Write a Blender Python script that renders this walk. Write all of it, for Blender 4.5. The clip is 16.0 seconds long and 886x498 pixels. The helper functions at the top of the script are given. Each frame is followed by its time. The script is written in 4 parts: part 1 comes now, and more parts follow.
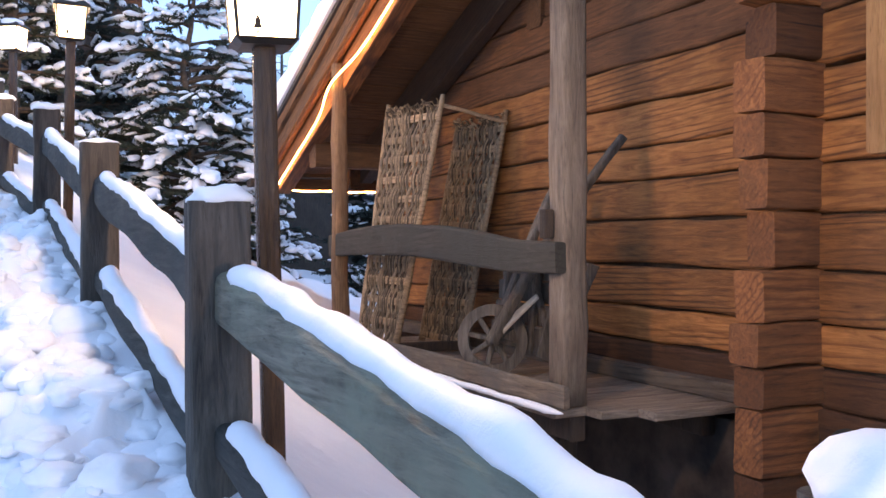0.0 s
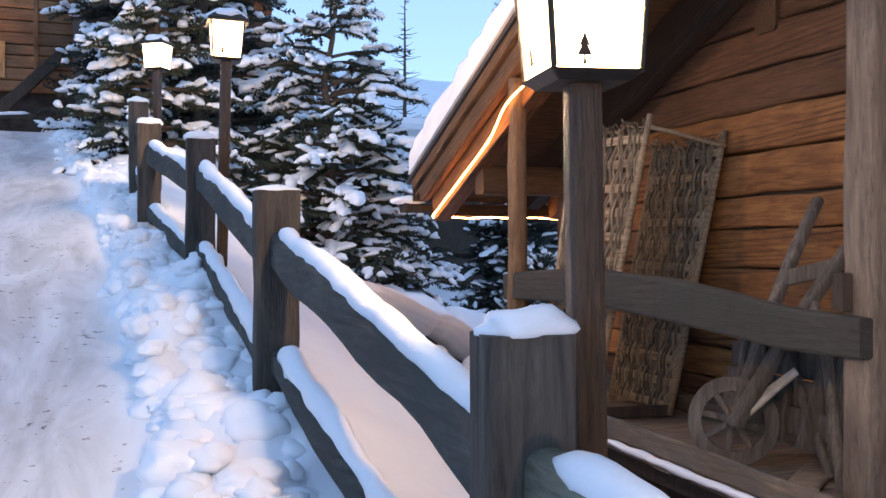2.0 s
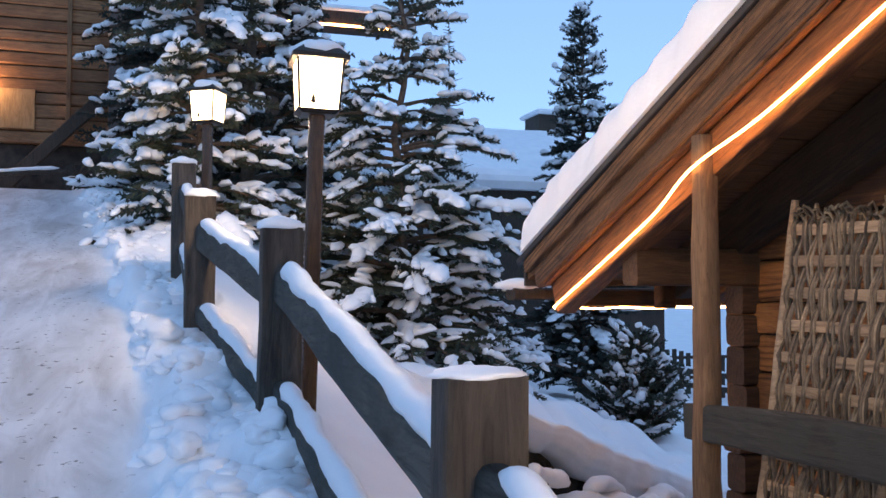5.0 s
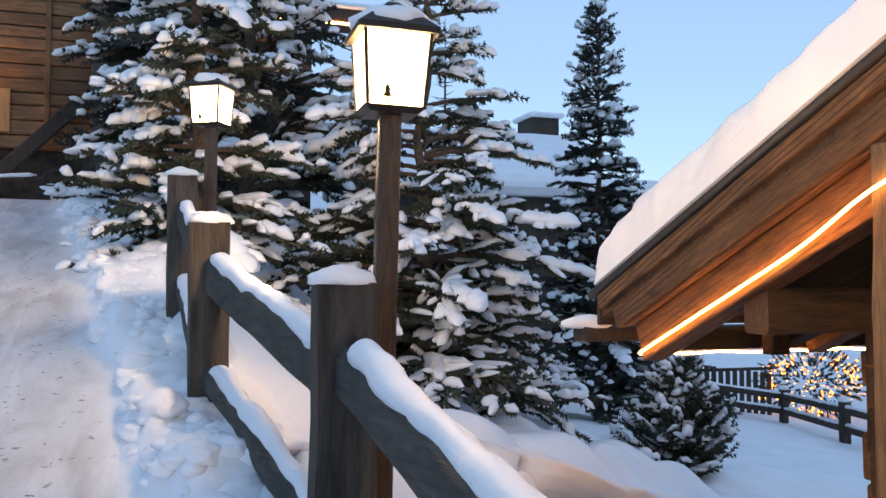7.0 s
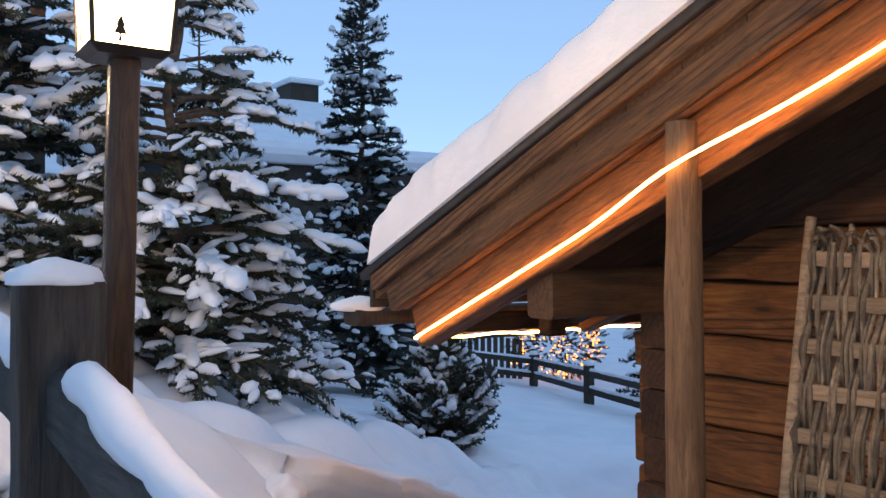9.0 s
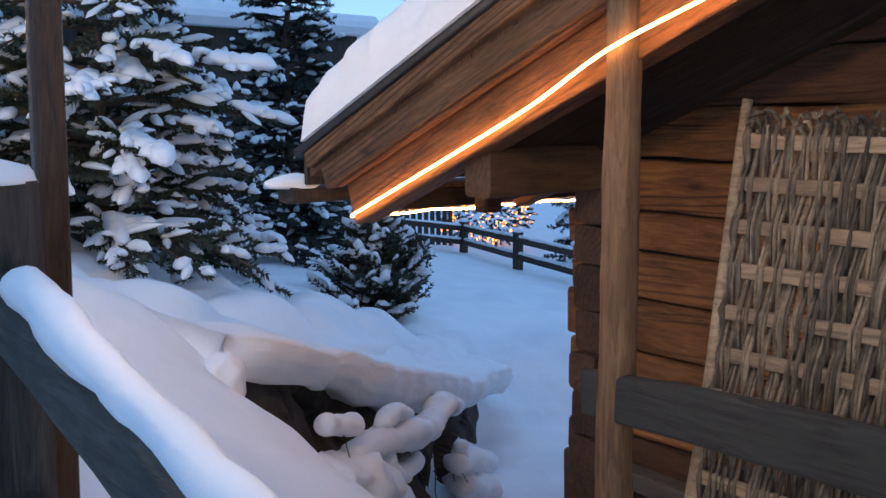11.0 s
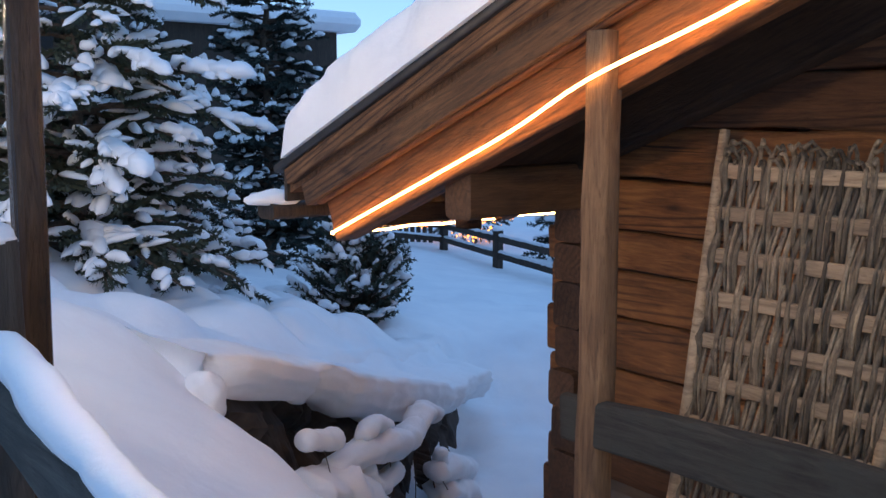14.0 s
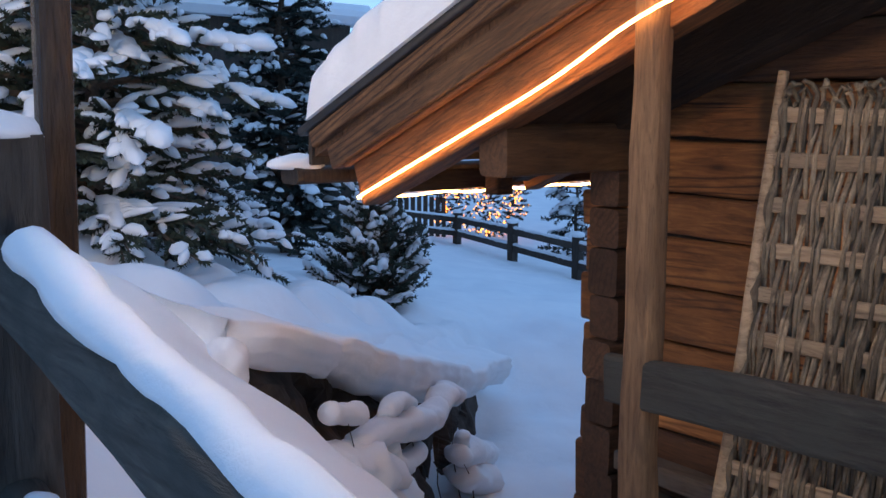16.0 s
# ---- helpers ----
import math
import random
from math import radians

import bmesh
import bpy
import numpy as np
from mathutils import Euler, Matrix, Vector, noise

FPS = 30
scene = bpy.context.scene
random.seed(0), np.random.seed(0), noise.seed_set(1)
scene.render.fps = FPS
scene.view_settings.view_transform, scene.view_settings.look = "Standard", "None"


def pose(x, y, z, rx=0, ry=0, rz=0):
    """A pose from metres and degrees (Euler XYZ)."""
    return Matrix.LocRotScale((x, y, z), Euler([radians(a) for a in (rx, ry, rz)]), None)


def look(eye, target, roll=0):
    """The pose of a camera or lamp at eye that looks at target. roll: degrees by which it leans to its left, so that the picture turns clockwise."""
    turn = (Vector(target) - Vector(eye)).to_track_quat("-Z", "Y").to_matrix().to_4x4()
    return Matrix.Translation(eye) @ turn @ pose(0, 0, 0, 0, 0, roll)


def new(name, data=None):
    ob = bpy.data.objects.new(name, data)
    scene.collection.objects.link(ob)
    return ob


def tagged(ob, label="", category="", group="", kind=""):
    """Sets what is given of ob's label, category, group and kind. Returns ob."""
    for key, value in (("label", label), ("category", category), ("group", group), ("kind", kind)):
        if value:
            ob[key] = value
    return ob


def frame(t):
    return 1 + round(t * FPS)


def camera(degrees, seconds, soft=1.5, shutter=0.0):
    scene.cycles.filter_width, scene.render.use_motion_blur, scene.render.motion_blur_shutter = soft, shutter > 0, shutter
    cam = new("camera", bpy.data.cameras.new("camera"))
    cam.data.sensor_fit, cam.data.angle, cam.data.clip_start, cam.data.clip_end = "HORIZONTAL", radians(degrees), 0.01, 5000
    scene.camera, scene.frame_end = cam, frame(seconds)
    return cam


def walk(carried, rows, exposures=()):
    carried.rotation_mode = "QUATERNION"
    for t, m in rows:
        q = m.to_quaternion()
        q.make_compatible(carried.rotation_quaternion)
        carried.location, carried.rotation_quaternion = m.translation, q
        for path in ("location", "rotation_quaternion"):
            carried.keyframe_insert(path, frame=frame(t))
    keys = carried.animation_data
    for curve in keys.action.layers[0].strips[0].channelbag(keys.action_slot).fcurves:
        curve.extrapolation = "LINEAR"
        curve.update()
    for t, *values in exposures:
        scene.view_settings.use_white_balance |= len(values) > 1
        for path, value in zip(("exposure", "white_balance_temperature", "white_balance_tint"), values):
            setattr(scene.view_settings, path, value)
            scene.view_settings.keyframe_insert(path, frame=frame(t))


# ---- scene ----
cam = camera(52.0, 16.0)
PATH = [
    (0, (1.027, 0.032, 1.354), (1.918, 1.822, 1.334), -0.1),
    (0.5, (0.977, 0.303, 1.443), (1.81, 2.121, 1.426), -0.1),
    (1, (1.011, 0.618, 1.508), (1.817, 2.448, 1.489), -0.1),
    (1.5, (1.004, 0.895, 1.573), (1.732, 2.758, 1.559), -0.1),
    (1.7, (0.979, 0.997, 1.59), (1.666, 2.875, 1.572), 0.0),
    (2, (0.924, 1.218, 1.641), (1.589, 3.104, 1.628), 0.1),
    (2.5, (0.909, 1.565, 1.715), (1.568, 3.453, 1.719), 0.1),
    (3, (0.955, 1.97, 1.809), (1.574, 3.871, 1.861), 0.1),
    (3.5, (0.944, 2.282, 1.853), (1.525, 4.195, 1.92), 0.2),
    (4, (0.887, 2.566, 1.91), (1.477, 4.475, 1.985), 0.2),
    (6.5, (0.861, 4.321, 2.241), (1.477, 6.222, 2.33), 0.1),
    (7, (0.827, 4.623, 2.29), (1.457, 6.519, 2.381), 0.1),
    (7.5, (0.857, 4.845, 2.33), (1.505, 6.735, 2.423), 0.0),
    (8, (0.976, 5.02, 2.327), (1.716, 6.875, 2.422), -0.0),
    (8.5, (1.014, 5.097, 2.341), (1.941, 6.866, 2.434), 0.0),
    (9, (0.999, 5.14, 2.362), (2.104, 6.807, 2.383), -0.1),
    (9.5, (0.997, 5.167, 2.363), (2.182, 6.773, 2.243), -0.1),
    (10, (0.985, 5.173, 2.371), (2.188, 6.756, 2.159), -0.2),
    (12.5, (0.977, 5.195, 2.567), (2.208, 6.744, 2.277), -0.0),
    (13, (0.976, 5.183, 2.596), (2.215, 6.726, 2.306), -0.0),
    (13.5, (0.964, 5.174, 2.596), (2.211, 6.711, 2.308), -0.0),
    (14, (0.98, 5.187, 2.57), (2.232, 6.719, 2.281), 0.0),
    (14.5, (0.999, 5.193, 2.486), (2.251, 6.725, 2.198), 0.1),
    (15, (1.054, 5.197, 2.416), (2.301, 6.734, 2.128), 0.0),
    (15.5, (1.055, 5.234, 2.39), (2.3, 6.773, 2.101), 0.1),
    (16, (0.992, 5.384, 2.349), (2.228, 6.93, 2.06), 0.2),
]
EXPOSURES = [(0.0, 2.47, 7750, 25), (0.5, 2.45, 8350, 23), (1.5, 2.29, 8050, 22), (2.5, 1.88, 7100, 20), (3.0, 1.8, 6750, 19), (4.2, 1.74, 6700, 18), (6.5, 1.84, 8700, 18), (8.0, 1.77, 8700, 19), (9.0, 1.63, 7800, 18), (9.8, 1.64, 7000, 15), (12.5, 1.65, 6650, 13), (16.0, 1.60, 6650, 14)]
walk(cam, [(t, look(eye, target, roll)) for t, eye, target, roll in PATH], EXPOSURES)

# ---- world, light ----
world = bpy.data.worlds.new("dusk_sky")
scene.world = world
world.use_nodes = True
wn = world.node_tree.nodes
sky = wn.new("ShaderNodeTexSky")
sky.sky_type = "NISHITA"
sky.sun_disc = False
sky.sun_elevation = radians(20.0)
sky.sun_rotation = radians(200.0)
sky.air_density, sky.dust_density, sky.ozone_density = 1.0, 0.0, 6.0
wn["Background"].inputs["Strength"].default_value = 0.025
world.node_tree.links.new(sky.outputs["Color"], wn["Background"].inputs["Color"])
# the even blue of the hour after sunset
veil = wn.new("ShaderNodeBackground")
veil.inputs["Color"].default_value = (0.059, 0.117, 0.213, 1)
both = wn.new("ShaderNodeAddShader")
world.node_tree.links.new(wn["Background"].outputs[0], both.inputs[0])
world.node_tree.links.new(veil.outputs[0], both.inputs[1])
world.node_tree.links.new(both.outputs[0], wn["World Output"].inputs["Surface"])


def lamp_light(name, place, watts, colour, radius):
    data = bpy.data.lights.new(name, "POINT")
    data.energy, data.color, data.shadow_soft_size = watts, colour, radius
    ob = new(name, data)
    ob.location = place
    return ob


# ---- materials ----
def material(name):
    m = bpy.data.materials.new(name)
    m.use_nodes = True
    return m, m.node_tree, m.node_tree.nodes["Principled BSDF"]


def coords(nt, stretch):
    tc = nt.nodes.new("ShaderNodeTexCoord")
    mp = nt.nodes.new("ShaderNodeMapping")
    mp.inputs["Scale"].default_value = stretch
    nt.links.new(tc.outputs["Object"], mp.inputs["Vector"])
    return mp.outputs["Vector"]


def noise_node(nt, vec, scale, detail=4.0, rough=0.55, distort=0.0):
    n = nt.nodes.new("ShaderNodeTexNoise")
    n.inputs["Scale"].default_value = scale
    n.inputs["Detail"].default_value = detail
    n.inputs["Roughness"].default_value = rough
    n.inputs["Distortion"].default_value = distort
    nt.links.new(vec, n.inputs["Vector"])
    return n.outputs["Fac"]


def ramp(nt, fac, stops):
    r = nt.nodes.new("ShaderNodeValToRGB")
    while len(r.color_ramp.elements) < len(stops):
        r.color_ramp.elements.new(0.5)
    for el, (p, c) in zip(r.color_ramp.elements, stops):
        el.position, el.color = p, (*c, 1)
    nt.links.new(fac, r.inputs["Fac"])
    return r.outputs["Color"]


def mix(nt, kind, fac, a, b):
    m = nt.nodes.new("ShaderNodeMix")
    m.data_type, m.blend_type = "RGBA", kind
    if isinstance(fac, float):
        m.inputs["Factor"].default_value = fac
    else:
        nt.links.new(fac, m.inputs["Factor"])
    for sock, v in ((m.inputs["A"], a), (m.inputs["B"], b)):
        if isinstance(v, tuple):
            sock.default_value = (*v, 1)
        else:
            nt.links.new(v, sock)
    return m.outputs["Result"]


def bump(nt, bsdf, height, strength, distance):
    b = nt.nodes.new("ShaderNodeBump")
    b.inputs["Strength"].default_value = strength
    b.inputs["Distance"].default_value = distance
    nt.links.new(height, b.inputs["Height"])
    nt.links.new(b.outputs["Normal"], bsdf.inputs["Normal"])


def wood(name, dark, light, axis="y", vary=0.35, rough=0.75, weather=None, figure=0.35, pitch=0.0, knots=0.0, mottle=1.7, split=0.75):
    """Timber whose grain runs along one axis."""
    m, nt, bsdf = material(name)
    st = {"x": (0.9, 9, 9), "y": (9, 0.9, 9), "z": (9, 9, 0.9)}[axis]
    if pitch:
        # grain that follows the roof's slope
        turn = nt.nodes.new("ShaderNodeVectorRotate")
        turn.rotation_type = "X_AXIS"
        turn.inputs["Angle"].default_value = pitch
        nt.links.new(coords(nt, (1, 1, 1)), turn.inputs["Vector"])
        stretch = nt.nodes.new("ShaderNodeVectorMath")
        stretch.operation = "MULTIPLY"
        stretch.inputs[1].default_value = st
        nt.links.new(turn.outputs[0], stretch.inputs[0])
        v = stretch.outputs[0]
    else:
        v = coords(nt, st)
    rnd = nt.nodes.new("ShaderNodeObjectInfo").outputs["Random"]
    add = nt.nodes.new("ShaderNodeVectorMath")
    add.operation = "MULTIPLY_ADD"
    comb = nt.nodes.new("ShaderNodeCombineXYZ")
    for k in "XYZ":
        nt.links.new(rnd, comb.inputs[k])
    add.inputs[1].default_value = (37, 53, 71)
    nt.links.new(comb.outputs[0], add.inputs[0])
    nt.links.new(v, add.inputs[2])
    v = add.outputs[0]
    grain = noise_node(nt, v, 3.0, 8.0, 0.65, 1.2)
    fine = noise_node(nt, v, 14.0, 6.0, 0.7, 0.4)
    v2 = coords(nt, (1, 1, 1))
    patch = noise_node(nt, v2, mottle, 5.0, 0.6)
    mid = tuple((a + b) / 2 for a, b in zip(dark, light))
    col = ramp(nt, grain, ((0.28, dark), (0.5, mid), (0.72, light)))
    tone = ramp(nt, rnd, ((0.0, (1 - vary,) * 3), (1.0, (1 + vary * 0.4,) * 3)))
    col = mix(nt, "MULTIPLY", 1.0, col, tone)
    blot = ramp(nt, patch, ((0.3, (0.55, 0.5, 0.46)), (0.6, (1, 1, 1))))
    col = mix(nt, "MULTIPLY", 0.8, col, blot)
    crack = ramp(nt, fine, ((0.3, (0.25, 0.22, 0.2)), (0.44, (1, 1, 1))))
    col = mix(nt, "MULTIPLY", split, col, crack)
    # flame figure of the sawn face
    wave = nt.nodes.new("ShaderNodeTexWave")
    wave.wave_type, wave.bands_direction = "RINGS", axis.upper()
    wave.inputs["Scale"].default_value = 1.05
    wave.inputs["Distortion"].default_value = 7.0
    wave.inputs["Detail"].default_value = 3.0
    wave.inputs["Detail Scale"].default_value = 0.7
    nt.links.new(v, wave.inputs["Vector"])
    rings = ramp(nt, wave.outputs["Fac"], ((0.0, (0.36, 0.29, 0.24)), (0.30, (0.95, 0.95, 0.95)), (1.0, (1.12, 1.12, 1.12))))
    where = ramp(nt, noise_node(nt, v, 0.45, 2.0, 0.5), ((0.48, (0, 0, 0)), (0.6, (min(1.0, figure * 1.3),) * 3)))
    col = mix(nt, "MULTIPLY", where, col, rings)
    if knots:
        kv = nt.nodes.new("ShaderNodeTexVoronoi")
        kv.inputs["Scale"].default_value = 2.2
        turn3 = {"x": (0.55, 1.6, 1.6), "y": (1.6, 0.55, 1.6), "z": (1.6, 1.6, 0.55)}[axis]
        kadd = nt.nodes.new("ShaderNodeVectorMath")
        kadd.operation = "MULTIPLY_ADD"
        kadd.inputs[1].default_value = (17, 23, 31)
        nt.links.new(comb.outputs[0], kadd.inputs[0])
        nt.links.new(coords(nt, turn3), kadd.inputs[2])
        nt.links.new(kadd.outputs[0], kv.inputs["Vector"])
        knot = ramp(nt, kv.outputs["Distance"], ((0.035, (0.22, 0.16, 0.12)), (0.075, (0.72, 0.62, 0.55)), (0.13, (1, 1, 1))))
        col = mix(nt, "MULTIPLY", knots, col, knot)
        # long drying checks
        st4 = {"x": (0.35, 14, 14), "y": (14, 0.35, 14), "z": (14, 14, 0.35)}[axis]
        cadd = nt.nodes.new("ShaderNodeVectorMath")
        cadd.operation = "MULTIPLY_ADD"
        cadd.inputs[1].default_value = (41, 29, 13)
        nt.links.new(comb.outputs[0], cadd.inputs[0])
        nt.links.new(coords(nt, st4), cadd.inputs[2])
        check = noise_node(nt, cadd.outputs[0], 1.0, 3.0, 0.5, 0.3)
        line = ramp(nt, check, ((0.265, (0.12, 0.09, 0.07)), (0.30, (1, 1, 1))))
        col = mix(nt, "MULTIPLY", 0.9, col, line)
    if weather:
        wfac = ramp(nt, noise_node(nt, v2, 2.6, 6.0, 0.65), ((0.42, (0, 0, 0)), (0.62, (1, 1, 1))))
        col = mix(nt, "MIX", wfac, col, weather)
    nt.links.new(col, bsdf.inputs["Base Color"])
    bsdf.inputs["Roughness"].default_value = rough
    hm = nt.nodes.new("ShaderNodeMath")
    hm.operation = "ADD"
    nt.links.new(grain, hm.inputs[0])
    nt.links.new(fine, hm.inputs[1])
    bump(nt, bsdf, hm.outputs[0], 0.7, 0.012)
    return m


def snow_material(name, grit=0.0):
    m, nt, bsdf = material(name)
    v = coords(nt, (1, 1, 1))
    big = noise_node(nt, v, 1.3, 5.0, 0.55)
    small = noise_node(nt, v, 22.0, 5.0, 0.7)
    col = ramp(nt, big, ((0.3, (0.80, 0.82, 0.85)), (0.7, (0.90, 0.91, 0.92))))
    if grit:
        tread = noise_node(nt, coords(nt, (2.2, 0.5, 1)), 1.6, 6.0, 0.65, 0.6)
        tracks = ramp(nt, tread, ((0.38, (0.60, 0.58, 0.57)), (0.60, (1, 1, 1))))
        att = nt.nodes.new("ShaderNodeAttribute")
        att.attribute_name = "worn"
        amount = nt.nodes.new("ShaderNodeMath")
        amount.operation = "MULTIPLY"
        amount.inputs[1].default_value = grit
        nt.links.new(att.outputs["Fac"], amount.inputs[0])
        grit = amount.outputs[0]
        col = mix(nt, "MULTIPLY", grit, col, (0.70, 0.70, 0.71))
        col = mix(nt, "MULTIPLY", grit, col, tracks)
        speck = noise_node(nt, v, 17.0, 3.0, 0.55)
        spots = ramp(nt, speck, ((0.30, (0.12, 0.10, 0.085)), (0.355, (1, 1, 1))))
        col = mix(nt, "MULTIPLY", grit, col, spots)
    nt.links.new(col, bsdf.inputs["Base Color"])
    bsdf.inputs["Roughness"].default_value = 0.65
    bsdf.inputs["Specular IOR Level"].default_value = 0.3
    hm = nt.nodes.new("ShaderNodeMath")
    hm.operation = "MULTIPLY_ADD"
    hm.inputs[1].default_value = 0.25
    nt.links.new(small, hm.inputs[0])
    nt.links.new(noise_node(nt, v, 5.0, 4.0, 0.5), hm.inputs[2])
    bump(nt, bsdf, hm.outputs[0], 0.45, 0.03)
    return m


def plain(name, colour, rough=0.6, metal=0.0, vary=0.3, scale=12.0):
    m, nt, bsdf = material(name)
    n = noise_node(nt, coords(nt, (1, 1, 1)), scale, 5.0, 0.6)
    col = ramp(nt, n, ((0.3, tuple(c * (1 - vary) for c in colour)), (0.7, tuple(min(1, c * (1 + vary)) for c in colour))))
    nt.links.new(col, bsdf.inputs["Base Color"])
    bsdf.inputs["Roughness"].default_value = rough
    bsdf.inputs["Metallic"].default_value = metal
    bump(nt, bsdf, n, 0.3, 0.01)
    return m


def glow(name, colour, strength):
    m, nt, bsdf = material(name)
    bsdf.inputs["Base Color"].default_value = (*colour, 1)
    bsdf.inputs["Emission Color"].default_value = (*colour, 1)
    bsdf.inputs["Emission Strength"].default_value = strength
    return m


SNOW = snow_material("snow")
TRACK_SNOW = snow_material("trodden_snow", 0.75)
LOG = wood("larch_log", (0.155, 0.05, 0.0135), (0.57, 0.245, 0.076), "y", 0.4, 0.7, None, 1.0, 0.0, 0.9, 1.7, 0.3)
LOG_X = wood("larch_log_end", (0.12, 0.042, 0.015), (0.38, 0.15, 0.05), "x", 0.6, 0.7, None, 0.5, 0.0, 0.7)
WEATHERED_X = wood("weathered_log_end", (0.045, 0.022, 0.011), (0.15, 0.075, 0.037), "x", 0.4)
ROOF_PITCH = math.atan(0.40)
RAFTER = wood("rafter_timber", (0.045, 0.016, 0.005), (0.31, 0.12, 0.036), "y", 0.35, 0.75, None, 0.9, ROOF_PITCH, 0.8)
BARGE = wood("barge_board_timber", (0.026, 0.012, 0.006), (0.27, 0.132, 0.054), "y", 0.35, 0.75, None, 0.9, ROOF_PITCH, 0.8)
EAVE_X = wood("eave_timber", (0.07, 0.03, 0.013), (0.20, 0.10, 0.042), "x", 0.3)
POST_Z = wood("weathered_post", (0.12, 0.062, 0.029), (0.38, 0.215, 0.105), "z", 0.25, 0.75, None, 0.35, 0.0, 0.8)
POST_GREY = wood("grey_post", (0.085, 0.064, 0.048), (0.26, 0.205, 0.155), "z", 0.25, 0.75, None, 0.35, 0.0, 0.8)
GREY_Y = wood("grey_rail", (0.015, 0.0145, 0.012), (0.075, 0.071, 0.058), "y", 0.3, 0.8, (0.038, 0.040, 0.033), 0.4, 0.0, 0.8)
FENCE_Y = wood("fence_rail_wood", (0.026, 0.024, 0.021), (0.14, 0.126, 0.103), "y", 0.3, 0.8, (0.042, 0.043, 0.036), 0.5, 0.0, 0.9)
# inner rafter's brown, darkened to carry the shade under the roof
SHADE_BROWN = wood("shade_brown_timber", (0.018, 0.010, 0.006), (0.07, 0.038, 0.02), "y", 0.3, 0.85, None, 0.5, ROOF_PITCH)
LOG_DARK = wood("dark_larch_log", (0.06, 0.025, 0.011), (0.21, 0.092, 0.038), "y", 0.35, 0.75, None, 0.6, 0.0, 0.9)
# paler copy of the rail wood: light on the nearest rails put into colour
FENCE_LIT = wood("lit_rail_wood", (0.11, 0.10, 0.072), (0.43, 0.405, 0.30), "y", 0.2, 0.8, (0.22, 0.23, 0.16), 0.6, 0.0, 0.9)
DECK_Y = wood("toe_board_wood", (0.09, 0.066, 0.046), (0.30, 0.23, 0.165), "y", 0.3, 0.8, (0.12, 0.10, 0.08), 0.4, 0.0, 0.7)
FENCE_Z = wood("fence_post_wood", (0.03, 0.026, 0.022), (0.15, 0.122, 0.096), "z", 0.3, 0.8, None, 0.4, 0.0, 0.7)
DECK_X = wood("deck_board_wood", (0.13, 0.10, 0.075), (0.39, 0.31, 0.235), "x", 0.3)
CANE = wood("willow_cane", (0.085, 0.062, 0.038), (0.44, 0.33, 0.205), "z", 0.72, mottle=26.0)
SLAT = wood("split_slat", (0.21, 0.14, 0.082), (0.54, 0.385, 0.23), "y", 0.3)
BARN_X = wood("barn_log_wood", (0.16, 0.07, 0.032), (0.48, 0.225, 0.10), "x", 0.4)
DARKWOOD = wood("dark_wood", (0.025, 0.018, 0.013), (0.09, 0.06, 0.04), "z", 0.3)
IRON = plain("dark_iron", (0.035, 0.028, 0.022), 0.45, 0.7)
ROOFFELT = plain("roof_edge_sheet", (0.03, 0.03, 0.032), 0.5, 0.3)
ROCK = plain("dark_rock", (0.048, 0.038, 0.032), 0.9, 0.0, 0.7, 4.0)
LANTERN = glow("opal_glass", (1.0, 0.80, 0.48), 2.2)
LED = glow("led_rope", (1.0, 0.45, 0.13), 9.5)
NEEDLE = plain("spruce_needles", (0.040, 0.054, 0.036), 0.8, 0.0, 0.5, 5.0)
NEEDLE_DARK = plain("dark_spruce_needles", (0.026, 0.038, 0.031), 0.8, 0.0, 0.5, 5.0)
BARK = plain("spruce_bark", (0.10, 0.07, 0.05), 0.9, 0.0, 0.5, 20.0)
PALEWOOD = plain("pale_iron_fitting", (0.45, 0.40, 0.33), 0.6)


# ---- mesh helpers ----
def part(name, bm, mat, parent=None, label="", smooth=False):
    me = bpy.data.meshes.new(name)
    bmesh.ops.recalc_face_normals(bm, faces=bm.faces)
    bm.to_mesh(me)
    bm.free()
    if smooth:
        for p in me.polygons:
            p.use_smooth = True
    me.materials.append(mat)
    ob = new(name, me)
    if parent:
        ob.parent = parent
    if label:
        ob["label"] = label
    return ob


def arrays(name, verts, faces, mat, parent=None, label="", smooth=False):
    me = bpy.data.meshes.new(name)
    me.from_pydata([tuple(v) for v in verts], [], faces)
    me.update()
    if smooth:
        for p in me.polygons:
            p.use_smooth = True
    me.materials.append(mat)
    ob = new(name, me)
    if parent:
        ob.parent = parent
    if label:
        ob["label"] = label
    return ob


def thing(name, label, category, group="", kind=""):
    return tagged(new(name), label, category, group, kind)


def rounded(w, h, r=0.02, n=2):
    """A rectangle's outline with rounded corners."""
    out = []
    for cx, cy, a0 in ((w / 2 - r, h / 2 - r, 0), (-w / 2 + r, h / 2 - r, 90), (-w / 2 + r, -h / 2 + r, 180), (w / 2 - r, -h / 2 + r, 270)):
        for k in range(n + 1):
            a = radians(a0 + 90 * k / n)
            out.append((cx + r * math.cos(a), cy + r * math.sin(a)))
    return out


def circle(r, n=10):
    return [(r * math.cos(2 * math.pi * k / n), r * math.sin(2 * math.pi * k / n)) for k in range(n)]


